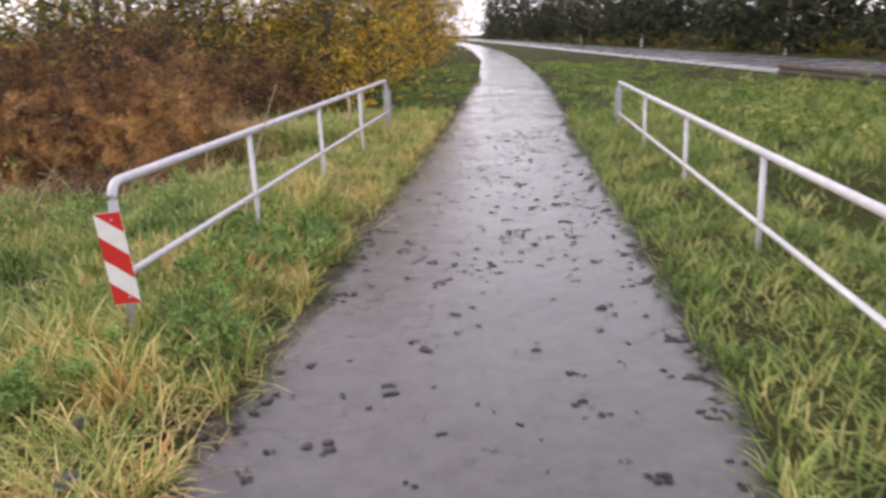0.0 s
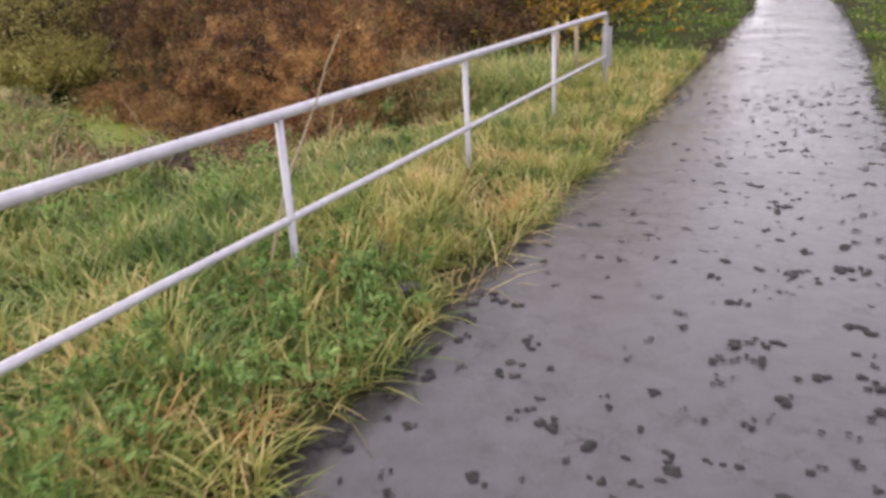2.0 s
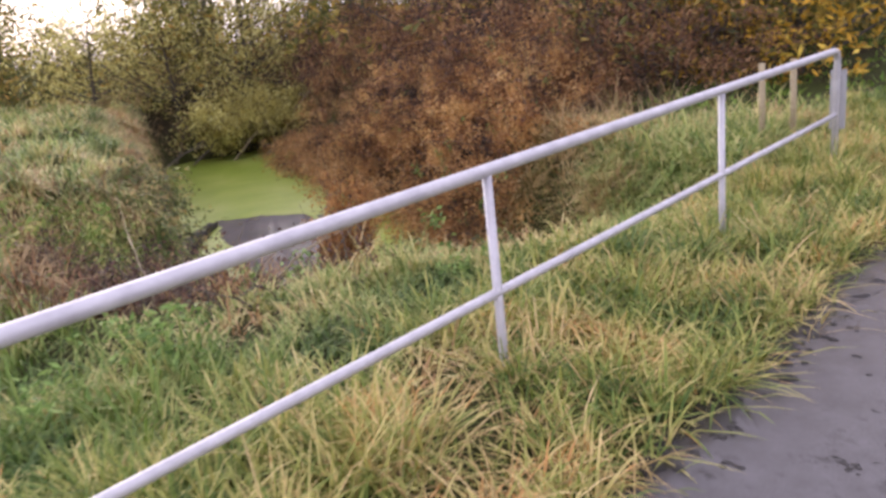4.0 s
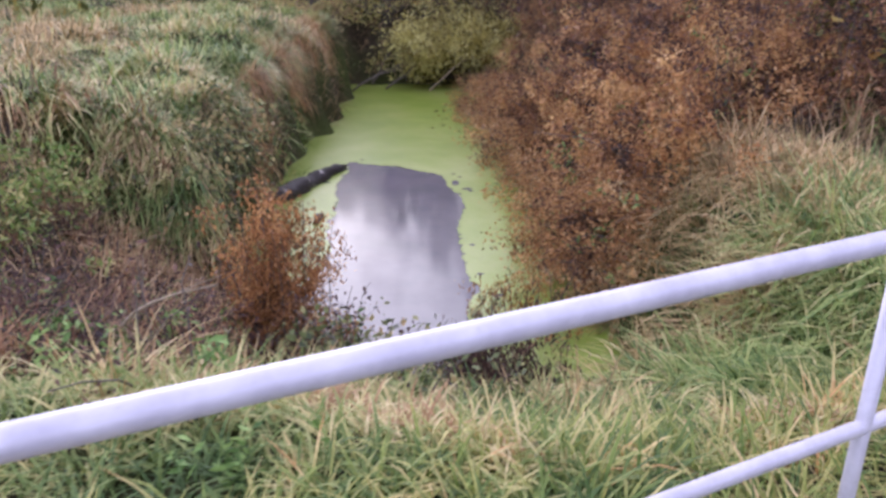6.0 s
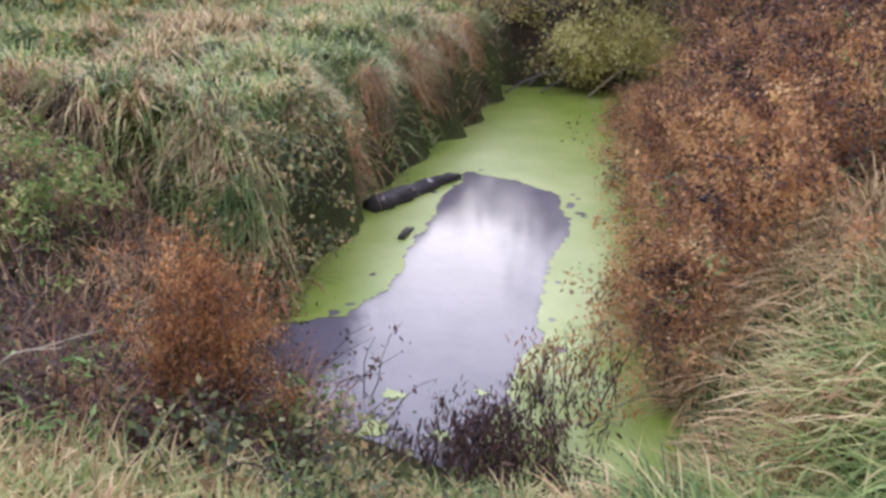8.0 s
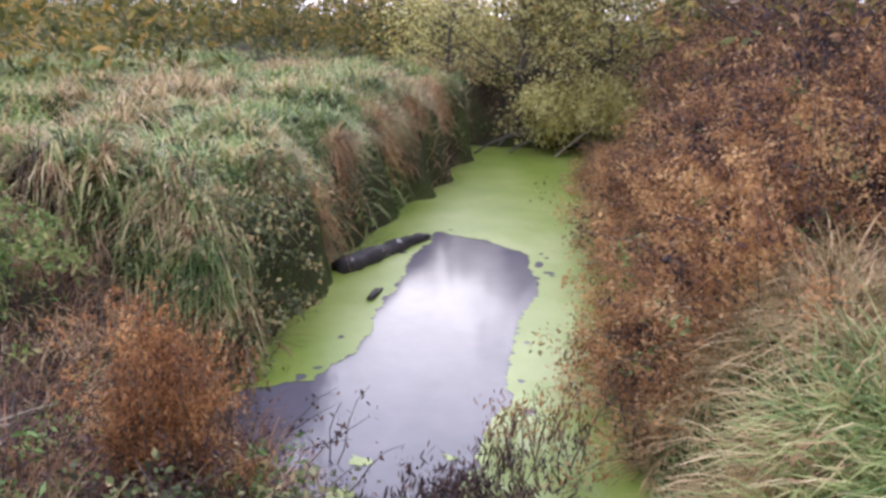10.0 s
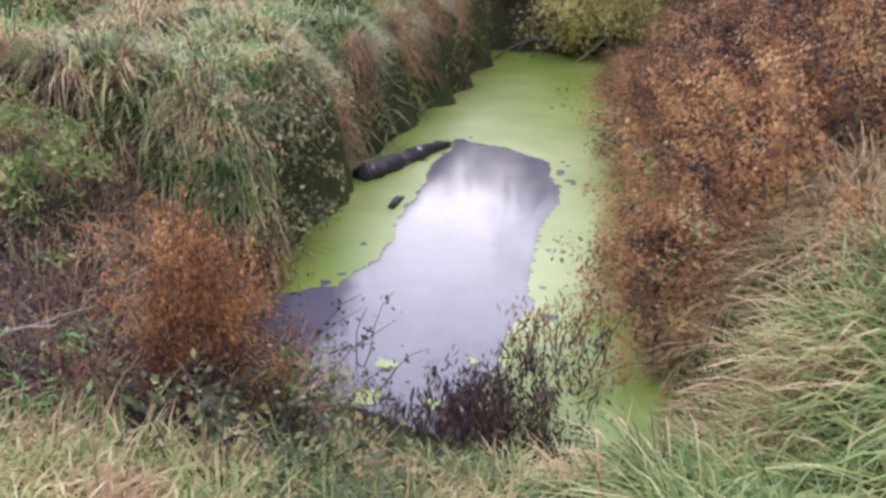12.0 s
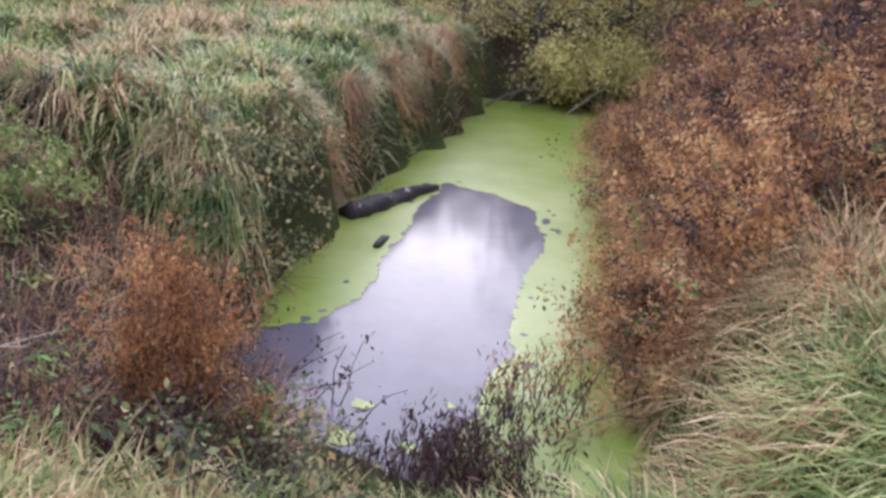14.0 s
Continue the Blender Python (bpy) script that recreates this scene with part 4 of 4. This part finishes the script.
# loose yellowed blades lying over the verge
c = scatter(260, -2.2, -1.22, 2.0, 14.5, lambda x, y: vnoise(x, y, 0.6, 69) > -0.3)
tufts("lying_straw", M_STRAW, c, 9, 0.12, (0.28, 0.5), 0.009, 0.9, "yellowed straw blades lying over the verge", 0.25)
base = with_z(np.stack(from_ditch(rng.uniform(18, 32, 110), rng.uniform(-9, 7, 110)), -1))
leaf_mass("autumn_scrub", M_MIXED, base, 2.6, 140, 0.11, "dense dull olive scrub beyond the end of the ditch", 0.9, 12, 0.02, "scrub")
# dark autumn scrub that closes the view behind the brown weeds, and the wood's edge behind the road
base = with_z(scatter(300, -34, -4.5, 19, 34, lambda x, y: (ditch(x, y)[1] > 7) & (x < path_mid(y) - 4.0)))
leaf_mass("autumn_scrub", M_MIXED, base, 3.0, 160, 0.1, "dense dull olive scrub behind the brown weeds", 0.9, 12, 0.02, "scrub")
c = rng.uniform(12, 150, 240)
base = with_z(np.stack([road_near(c) + 7.6 + 3.0 * rng.uniform(0, 1, 240), c], -1))
leaf_mass("wood_edge", M_DARK, base, 3.4, 150, 0.2, "dark bushes closing the wood's edge", 1.3, 10, 0, "scrub")


# ---- trees ----
def limbs(h, r, n, reach, start=0.25):
    """Trunk and limbs as tubes; also the limb ends."""
    t = np.linspace(0, 1, 9)
    wob = np.cumsum(rng.normal(0, 0.02 * h, (9, 2)), 0) * t[:, None]
    trunk = np.stack([wob[:, 0], wob[:, 1], t * h], -1)
    pieces = [tube(trunk, r * (1 - 0.85 * t) + 0.01, 8)]
    ends = []
    for k in range(n):
        a = rng.uniform(start, 0.95)
        p0 = np.array([np.interp(a, t, trunk[:, j]) for j in range(3)])
        az = rng.uniform(0, 2 * np.pi)
        le = reach * (1.15 - 0.75 * a) * rng.uniform(0.7, 1.2)
        q = np.linspace(0, 1, 5)
        rise = rng.uniform(0.15, 0.7)
        P = p0 + np.stack([np.cos(az) * le * q, np.sin(az) * le * q, le * rise * q ** 1.3], -1) + rng.normal(0, 0.03 * le, (5, 3)) * q[:, None]
        pieces.append(tube(P, r * 0.35 * (1 - a * 0.6) * (1 - 0.85 * q) + 0.004, 5, False))
        ends += [P[2], P[3], P[4]]
    return pieces, np.array(ends)


def tree(name, at, h, r, nl, reach, leaves, leaf, mat, label, start=0.2, puff=0.5, group="roadside trees", bark=None, low=0.5):
    pieces, ends = limbs(h, r, nl, reach, start)
    ob = thing(name, label, "tree", group, at=(*at, float(ground_z(at[0], at[1])) - 0.05))
    part("trunk", mesh_np("trunk", *join(pieces), bark or M_BARK), ob)
    order = ends[np.argsort(ends[:, 2])]
    c = order[(len(order) * rng.uniform(0, 1, leaves // 9) ** (1 + low)).astype(int)]
    c = c + rng.normal(0, puff, c.shape)
    P = (c[:, None] + rng.normal(0, 0.16, (len(c), 9, 3))).reshape(-1, 3)
    P[:, 2] = np.maximum(P[:, 2], 0.15)
    part("crown", mesh_np("crown", *leaf_quads(P, leaf), mat, False), ob)
    return ob


for x, y, h, mat, label in ((-4.7, 20.5, 7, M_YELLOW, "young tree with golden yellow autumn leaves"), (-5.6, 25, 8, M_YELLOW, "tree with orange-yellow autumn leaves"), (-7.2, 20, 7, M_MIXED, "tree turning green to yellow"), (-9.5, 22, 8, M_MIXED, "half-bare tree with olive leaves"), (-12, 24, 8, M_MIXED, "half-bare tree with dull olive leaves"), (-5.6, 31, 9, M_YELLOW, "roadside tree with green and yellow leaves"), (-6.0, 37, 9, M_MIXED, "roadside tree turning yellow"), (-7, 44, 10, M_YELLOW, "roadside tree in yellow leaf"), (-8.5, 52, 10, M_MIXED, "roadside tree thinning in autumn"), (-11, 64, 11, M_MIXED, "roadside tree far along the path"), (-4.6, 41, 9, M_YELLOW, "roadside tree with thin yellow leaves"), (-5.2, 49, 10, M_MIXED, "roadside tree turning olive"), (-6.4, 58, 10, M_YELLOW, "roadside tree in fading yellow leaf"), (-8.2, 70, 11, M_MIXED, "roadside tree in dull leaf"), (-15, 26, 9, M_MIXED, "half-bare tree over brown scrub"), (-20, 24, 9, M_MIXED, "thin olive tree over brown scrub"), (-26, 22, 9, M_MIXED, "thin bare tree over brown scrub")):
    tree("tree", (x, y), h, 0.1, 46, 2.5, 4300, 0.084, mat, label, 0.03, 0.5, low=0.9)
for x, y, h in ((-11, 20.5, 7), (-16, 21, 8), (-22, 20, 5), (-32, 17, 4.5), (-38, 12, 4.5), (-44, 5, 5), (-34, 25, 7), (-50, -3, 5), (-28, 29, 9), (-42, 19, 5), (-54, 10, 5)):
    tree("tree", (x, y), h, 0.12, 34, 3.2, 2700, 0.12, M_MIXED, "thin autumn tree standing in brown scrub", 0.03, 0.6, "trees behind the scrub", low=0.8)
for k in range(44):
    y = 16 + k * 4.2 + 0.03 * k * k + rng.uniform(-1, 1)
    x = road_near(y) + 7.0 + rng.uniform(0, 4)
    tree("forest_tree", (float(x), float(y)), rng.uniform(9, 13), 0.2, 30, 3.4, 1150, 0.3, M_DARK, "dark woodland tree behind the road", 0.02, 0.8, "wood behind the road", low=0.8)
for k in range(14):
    y = 90 + k * 9.0
    tree("forest_tree", (float(path_mid(y)) - 7 - 3 * rng.uniform(), float(y)), rng.uniform(9, 13), 0.2, 24, 3.4, 1500, 0.3, M_MIXED, "far roadside tree in dull autumn leaf", 0.02, 0.8, "wood behind the road", low=0.6)
c = np.stack([road_near(rng.uniform(16, 160, 260)) * 0, rng.uniform(14, 160, 260)], -1)
c[:, 0] = road_near(c[:, 1]) + 6.6 + 2.5 * rng.uniform(0, 1, 260)
leaf_mass("undergrowth", M_MIXED, with_z(c), 0.9, 70, 0.1, "dull olive undergrowth along the wood's edge", 0.6, 6, 0)
tree("willow_bush", from_ditch(16.3, -0.8), 2.3, 0.06, 46, 2.2, 3800, 0.06, M_OLIVE, "olive willow bush hanging over the ditch end", 0.01, 0.35, "bushes", low=0.3)
tree("willow_bush", from_ditch(16.4, 1.4), 3.3, 0.07, 46, 2.4, 4400, 0.06, M_OLIVE, "olive willow bush hanging over the ditch end", 0.01, 0.35, "bushes", low=0.3)
tree("willow_bush", from_ditch(16.8, -2.9), 2.4, 0.05, 36, 1.8, 3000, 0.06, M_OLIVE, "low olive willow bush beside the ditch end", 0.01, 0.3, "bushes", low=0.3)


# ---- railings ----
def railing(label, x, posts, zt, zm, plates):
    """A tube rail whose ends bend down as end posts, a lower rail and posts between."""
    ob = thing("railing", label, "railing", "bridge railings", at=(x, posts[0], 0))
    y0, y1 = 0.0, posts[-1] - posts[0]
    r, bend = 0.028, 0.1
    a = np.linspace(0, np.pi / 2, 6)
    P = [(0, y0, -0.25), (0, y0, zt - bend)] + [(0, y0 + bend - bend * np.cos(t), zt - bend + bend * np.sin(t)) for t in a[1:]]
    P += [(0, float(v), zt) for v in np.linspace(y0 + bend + 0.2, y1 - bend - 0.2, 6)]
    P += [(0, y1 - bend + bend * np.sin(t), zt - bend + bend * np.cos(t)) for t in a] + [(0, y1, -0.25)]
    part("top_rail", mesh_np("top_rail", *tube(P, r, 16), M_STEEL), ob)
    part("lower_rail", mesh_np("lower_rail", *tube([(0, v, zm) for v in np.linspace(y0, y1, 7)], 0.021, 12), M_STEEL), ob)
    for p in posts[1:-1]:
        post = part("post", mesh_np("post", *tube([(0, 0, -0.25), (0, 0, 0.2), (0, 0, zt - 0.02)], 0.021, 12), M_STEEL), ob)
        post.location = (0, p - posts[0], 0)
    for y, w, h, zc, turn, back, lean in plates:
        plate(ob, y - posts[0], w, h, zc, turn, back, lean)
    return ob


def plate(parent, y, w, h, zc, turn, back, lean=0.0):
    """A striped marker board: sheet, slanting stripes and bolts, facing those who come along the path."""
    sheet = part("marker_board", bm_mesh("marker_board", box_bm(w, 0.003, h, 0.001), M_GREYBACK if back else M_WHITE), parent, "red and white striped marker board" if not back else "grey back of a marker board")
    sheet.matrix_local = pose(0.0, y, zc, 0, lean, turn)
    if not back:
        rise = h * 0.235
        band = h * 0.25
        bm = bmesh.new()
        for k in (-1, 0, 1):
            z0 = h * (-0.225 - 0.5 * k)
            poly = [(-w / 2, z0 + rise), (w / 2, z0), (w / 2, z0 + band), (-w / 2, z0 + rise + band)]
            lo, hi = -h / 2 + 0.002, h / 2 - 0.002
            vs = [bm.verts.new((px * 0.985, -0.0035, min(max(pz, lo), hi))) for px, pz in poly]
            if max(v.co.z for v in vs) - min(v.co.z for v in vs) > 0.01:
                bm.faces.new(vs)
        part("stripes", bm_mesh("stripes", bm, M_RED), sheet, "red reflective stripes")
    for dz in (-h * 0.42, h * 0.42):
        v, s, lo = tube([(0.02, -0.009, dz), (0.02, -0.002, dz)], 0.006, 8)
        part("bolt", mesh_np("bolt", v, s, lo, M_STEEL), sheet)


railing("galvanised tube railing with a striped marker board beside the path", -2.088, (4.25, 6.54, 8.893, 11.212, 13.53), 0.963, 0.428, ((4.2, 0.15, 0.54, 0.54, 8, False, -4.0), (13.58, 0.125, 0.5, 0.55, 8, True, 0.0)))
railing("galvanised tube railing on the road side of the path", 1.9, (3.2, 5.83, 8.385, 11.025, 13.777), 0.76, 0.238, ((13.84, 0.125, 0.5, 0.4, 0, True, 0.0),))

# ---- things in and by the water ----
a0, a1 = np.array([-10.8, 11.75]), np.array([-12.15, 13.25])
t = np.linspace(0, 1, 16)
P = np.stack([a0[0] + (a1[0] - a0[0]) * t + 0.025 * np.sin(t * 7), a0[1] + (a1[1] - a0[1]) * t + 0.02 * np.cos(t * 5), WATER_Z + 0.03 + 0.012 * np.sin(t * 9)], -1)
v, s_, lo = tube(P, (0.15 + 0.02 * np.sin(t * 23) + 0.014 * np.cos(t * 41)) * np.interp(t, [0, 0.06, 0.3, 0.75, 1], [0.75, 1.05, 0.95, 0.75, 0.3]), 14)
v = v + 0.016 * rng.normal(0, 1, v.shape)
log = new("log", mesh_np("log", v, s_, lo, M_LOG))
tagged(log, "black rotten log lying in the duckweed", "log")

p0 = np.array([-9.72, 12.02, WATER_Z + 0.01])
t = np.linspace(0, 1, 6)
v, s_, lo = tube(np.stack([p0[0] - 0.36 * t, p0[1] + 0.2 * t, p0[2] + 0.02 * np.sin(4 * t)], -1), 0.045 - 0.02 * t, 8)
tagged(new("driftwood", mesh_np("driftwood", v + rng.normal(0, 0.008, v.shape), s_, lo, M_LOG)), "small dark piece of driftwood in the duckweed", "wood")


def bent_stick(name, p, q, r, mat, label, sag=0.1, forks=0):
    """A crooked stick from p to q, with a few side twigs."""
    p, q = np.array(p, float), np.array(q, float)
    le = np.linalg.norm(q - p)
    t = np.linspace(0, 1, 9)
    P = p + (q - p) * t[:, None] + np.array([0, 0, 1.0]) * (sag * le * np.sin(np.pi * t))[:, None] + np.cumsum(rng.normal(0, 0.012 * le, (9, 3)), 0)
    pieces = [tube(P, r * (1 - 0.75 * t), 7)]
    for k in range(forks):
        i = rng.integers(2, 7)
        d = (q - p) * rng.uniform(0.2, 0.4) + rng.normal(0, 0.15 * le, 3)
        u = np.linspace(0, 1, 5)
        pieces.append(tube(P[i] + d * u[:, None] + rng.normal(0, 0.01 * le, (5, 3)) * u[:, None], r * 0.5 * (1 - 0.8 * u), 5))
    return tagged(new(name, mesh_np(name, *join(pieces), mat)), label, "branch")


bx, by = from_ditch(15.1, -1.3)
bent_stick("branch", (bx, by, WATER_Z - 0.02), (bx - 1.2, by + 1.9, 0.1), 0.045, M_TWIG, "grey dead branch slanting out of the water", 0.08, 3)
for ds, dn, up_, ln, mat_ in ((14.1, -1.7, 0.5, 1.6, M_TWIG), (14.3, -0.9, 0.9, 1.9, M_TWIG), (14.2, 0.2, 1.1, 1.7, M_PALE), (14.0, 1.0, 0.7, 1.5, M_TWIG)):
    bx, by = from_ditch(ds, dn)
    ex, ey = from_ditch(ds + 0.5, dn + ln)
    bent_stick("branch", (bx, by, WATER_Z + 0.02), (ex, ey, WATER_Z + up_), 0.03, mat_, "bare crooked branch over the end of the ditch", 0.12, 3)
bx, by = from_ditch(15.5, -0.2)
bent_stick("branch", (bx, by, WATER_Z + 0.5), (bx - 0.6, by + 2.6, 0.9), 0.035, M_TWIG, "bare grey branch among the willow leaves", 0.05, 3)
bx, by = from_ditch(14.8, 2.2)
bent_stick("branch", (bx, by, -0.4), (bx + 1.4, by + 1.6, 0.4), 0.03, M_PALE, "pale dead branch caught in the thicket", 0.15, 2)
bent_stick("dry_stem", (-2.24, 6.35, -0.05), (-1.93, 6.92, 1.33), 0.012, M_PALE, "tall pale dry stalk bending over the railing", 0.04, 0)
bent_stick("dry_stem", (-4.5, 6.82, -0.1), (-3.9, 6.84, 0.9), 0.01, M_PALE, "pale dry stalk leaning out of the grass", 0.03, 0)
bent_stick("dry_stem", (-4.9, 9.3, -0.35), (-4.3, 9.9, 0.15), 0.012, M_PALE, "pale dry stalk lying in the bank grass", 0.1, 2)
bent_stick("dry_stem", (-4.7, 8.6, -0.2), (-5.6, 8.9, 0.35), 0.012, M_PALE, "pale dry stalk leaning on the bank", 0.1, 2)


def clods(name, xy, size, label, mat):
    """Flattened lumps of trodden leaf mud, each uneven."""
    pieces = []
    for (x, y), r in zip(xy, size):
        for k in range(rng.integers(2, 6)):
            a = rng.uniform(0, 6.28)
            d = r * rng.uniform(0, 1.3)
            rr = r * rng.uniform(0.3, 0.7)
            ang = np.linspace(0, 2 * np.pi, 7, endpoint=False)
            wob = rng.uniform(0.6, 1.3, 7)
            cx, cy = x + d * np.cos(a), y + d * np.sin(a)
            ring = np.stack([cx + rr * wob * np.cos(ang), cy + rr * 0.8 * wob * np.sin(ang), np.full(7, 0.004)], -1)
            mid = np.stack([cx + 0.55 * rr * wob * np.cos(ang), cy + 0.45 * rr * wob * np.sin(ang), 0.005 + rr * rng.uniform(0.03, 0.22, 7)], -1)
            V = np.concatenate([ring, mid])
            sz, lo = [4] * 7 + [7], []
            for j in range(7):
                lo += [j, (j + 1) % 7, 7 + (j + 1) % 7, 7 + j]
            pieces.append((V, sz, lo + list(range(7, 14))))
    return tagged(new(name, mesh_np(name, *join(pieces), mat, False)), label, "leaf litter", kind="stuff")


for count, lo, hi, power, mat, label in ((900, 0.01, 0.04, 2.2, M_MUD, "dark wet leaf clumps trodden on the path"), (110, 0.025, 0.06, 2.0, M_LITTER, "flat brown wet leaves stuck on the path")):
    y = 2.0 + 30 * rng.uniform(0, 1, count) ** 0.85
    side = np.where(rng.uniform(0, 1, count) < 0.68, rng.normal(-0.25, 0.48, count), rng.normal(0.9, 0.2, count))
    x = path_mid(y) + np.clip(side, -1.15, 1.15)
    clods("leaf_clumps", np.stack([x, y], -1), lo + (hi - lo) * rng.uniform(0, 1, count) ** power, label, mat)
y = rng.uniform(5.2, 14, 340)
x = path_mid(y) + np.clip(rng.normal(0.25, 0.5, 340), -1.1, 1.1)
clods("leaf_clumps", np.stack([x, y], -1), 0.012 + 0.035 * rng.uniform(0, 1, 340) ** 1.6, "dark wet leaf clumps trodden on the path", M_MUD)
y = rng.uniform(1.2, 30, 950)
side = np.where(rng.uniform(0, 1, 950) < 0.5, -1, 1)
x = path_mid(y) + side * (1.13 + rng.normal(0.0, 0.1, 950))
clods("edge_mud", np.stack([x, y], -1), rng.uniform(0.015, 0.05, 950), "dark mud and rotting leaves along the path edge", M_MUD)
# ---- by the road ----
gr = thing("guardrail", "grey steel guardrail at the road's edge over the ditch", "guardrail", at=(0, 0, 0))
prof = np.array([(0.0, -0.15), (0.06, -0.12), (0.06, -0.05), (0.0, 0.0), (0.06, 0.05), (0.06, 0.12), (0.0, 0.15)])
gy_ = np.linspace(8, 25, 12)
V = np.concatenate([np.stack([road_near(v) - 0.7 - prof[:, 0], np.full(7, v), 0.2 + prof[:, 1]], -1) for v in gy_])
V = np.concatenate([V, V + [0.012, 0, 0]])
q = []
for k in range(11):
    for j in range(6):
        a = k * 7 + j
        q.append((a, a + 1, a + 8, a + 7))
        q.append((a + 84, a + 91, a + 92, a + 85))
part("beam", mesh_np("beam", V, np.full(len(q), 4), np.array(q).ravel(), M_BARK), gr)
for v in np.linspace(9, 24.5, 6):
    post = part("post", bm_mesh("post", box_bm(0.06, 0.1, 1.0, 0.006), M_BARK), gr)
    post.location = (float(road_near(v)) - 0.63, float(v), -0.14)
for y in (40.0, 66.0, 92.0):
    for dx in (6.0,):
        x = float(road_near(y)) + dx
        ob = thing("delineator_post", "white roadside delineator post with black band", "post", "delineators", at=(x, y, 0))
        part("body", bm_mesh("body", box_bm(0.12, 0.1, 1.05, 0.02), M_WHITE), ob).location = (0, 0, 0.45)
        part("band", bm_mesh("band", box_bm(0.124, 0.104, 0.22, 0.02), M_LOG), ob, "black reflector band").location = (0, 0, 0.8)
for dx, dy in ((-0.35, 0.0), (-0.15, 0.25)):
    st = thing("wooden_stake", "pale weathered wooden stake in the grass", "stake", "stakes by the railing", at=(-2.5 + dx, 13.9 + dy, 0))
    part("shaft", mesh_np("shaft", *tube([(0, 0, -0.2), (0.01, 0, 0.4), (0, 0.01, 0.85)], 0.03, 7), M_PALE), st)


def stone(x, y, r):
    bm = bmesh.new()
    bmesh.ops.create_icosphere(bm, subdivisions=2, radius=r)
    for v in bm.verts:
        v.co *= 1 + 0.25 * noise.noise(v.co * 9 / r * 0.12 + Vector((x, y, 0)))
        v.co.z *= 0.6
    ob = new("stone", bm_mesh("stone", bm, M_ROCK))
    ob.location = (x, y, float(ground_z(x, y)) + 0.05)
    return tagged(ob, "dark grey stone half hidden in the verge grass", "stone", "stones in the verge")


M_ROCK = wood_material("dark_rock", (0.035, 0.035, 0.04), (0.12, 0.12, 0.13), 0.7)
for x, y, r in ((-1.9, 7.1, 0.06), (-1.5, 6.65, 0.08), (-1.85, 3.25, 0.05), (-1.6, 2.74, 0.06)):
    stone(x, y, r)
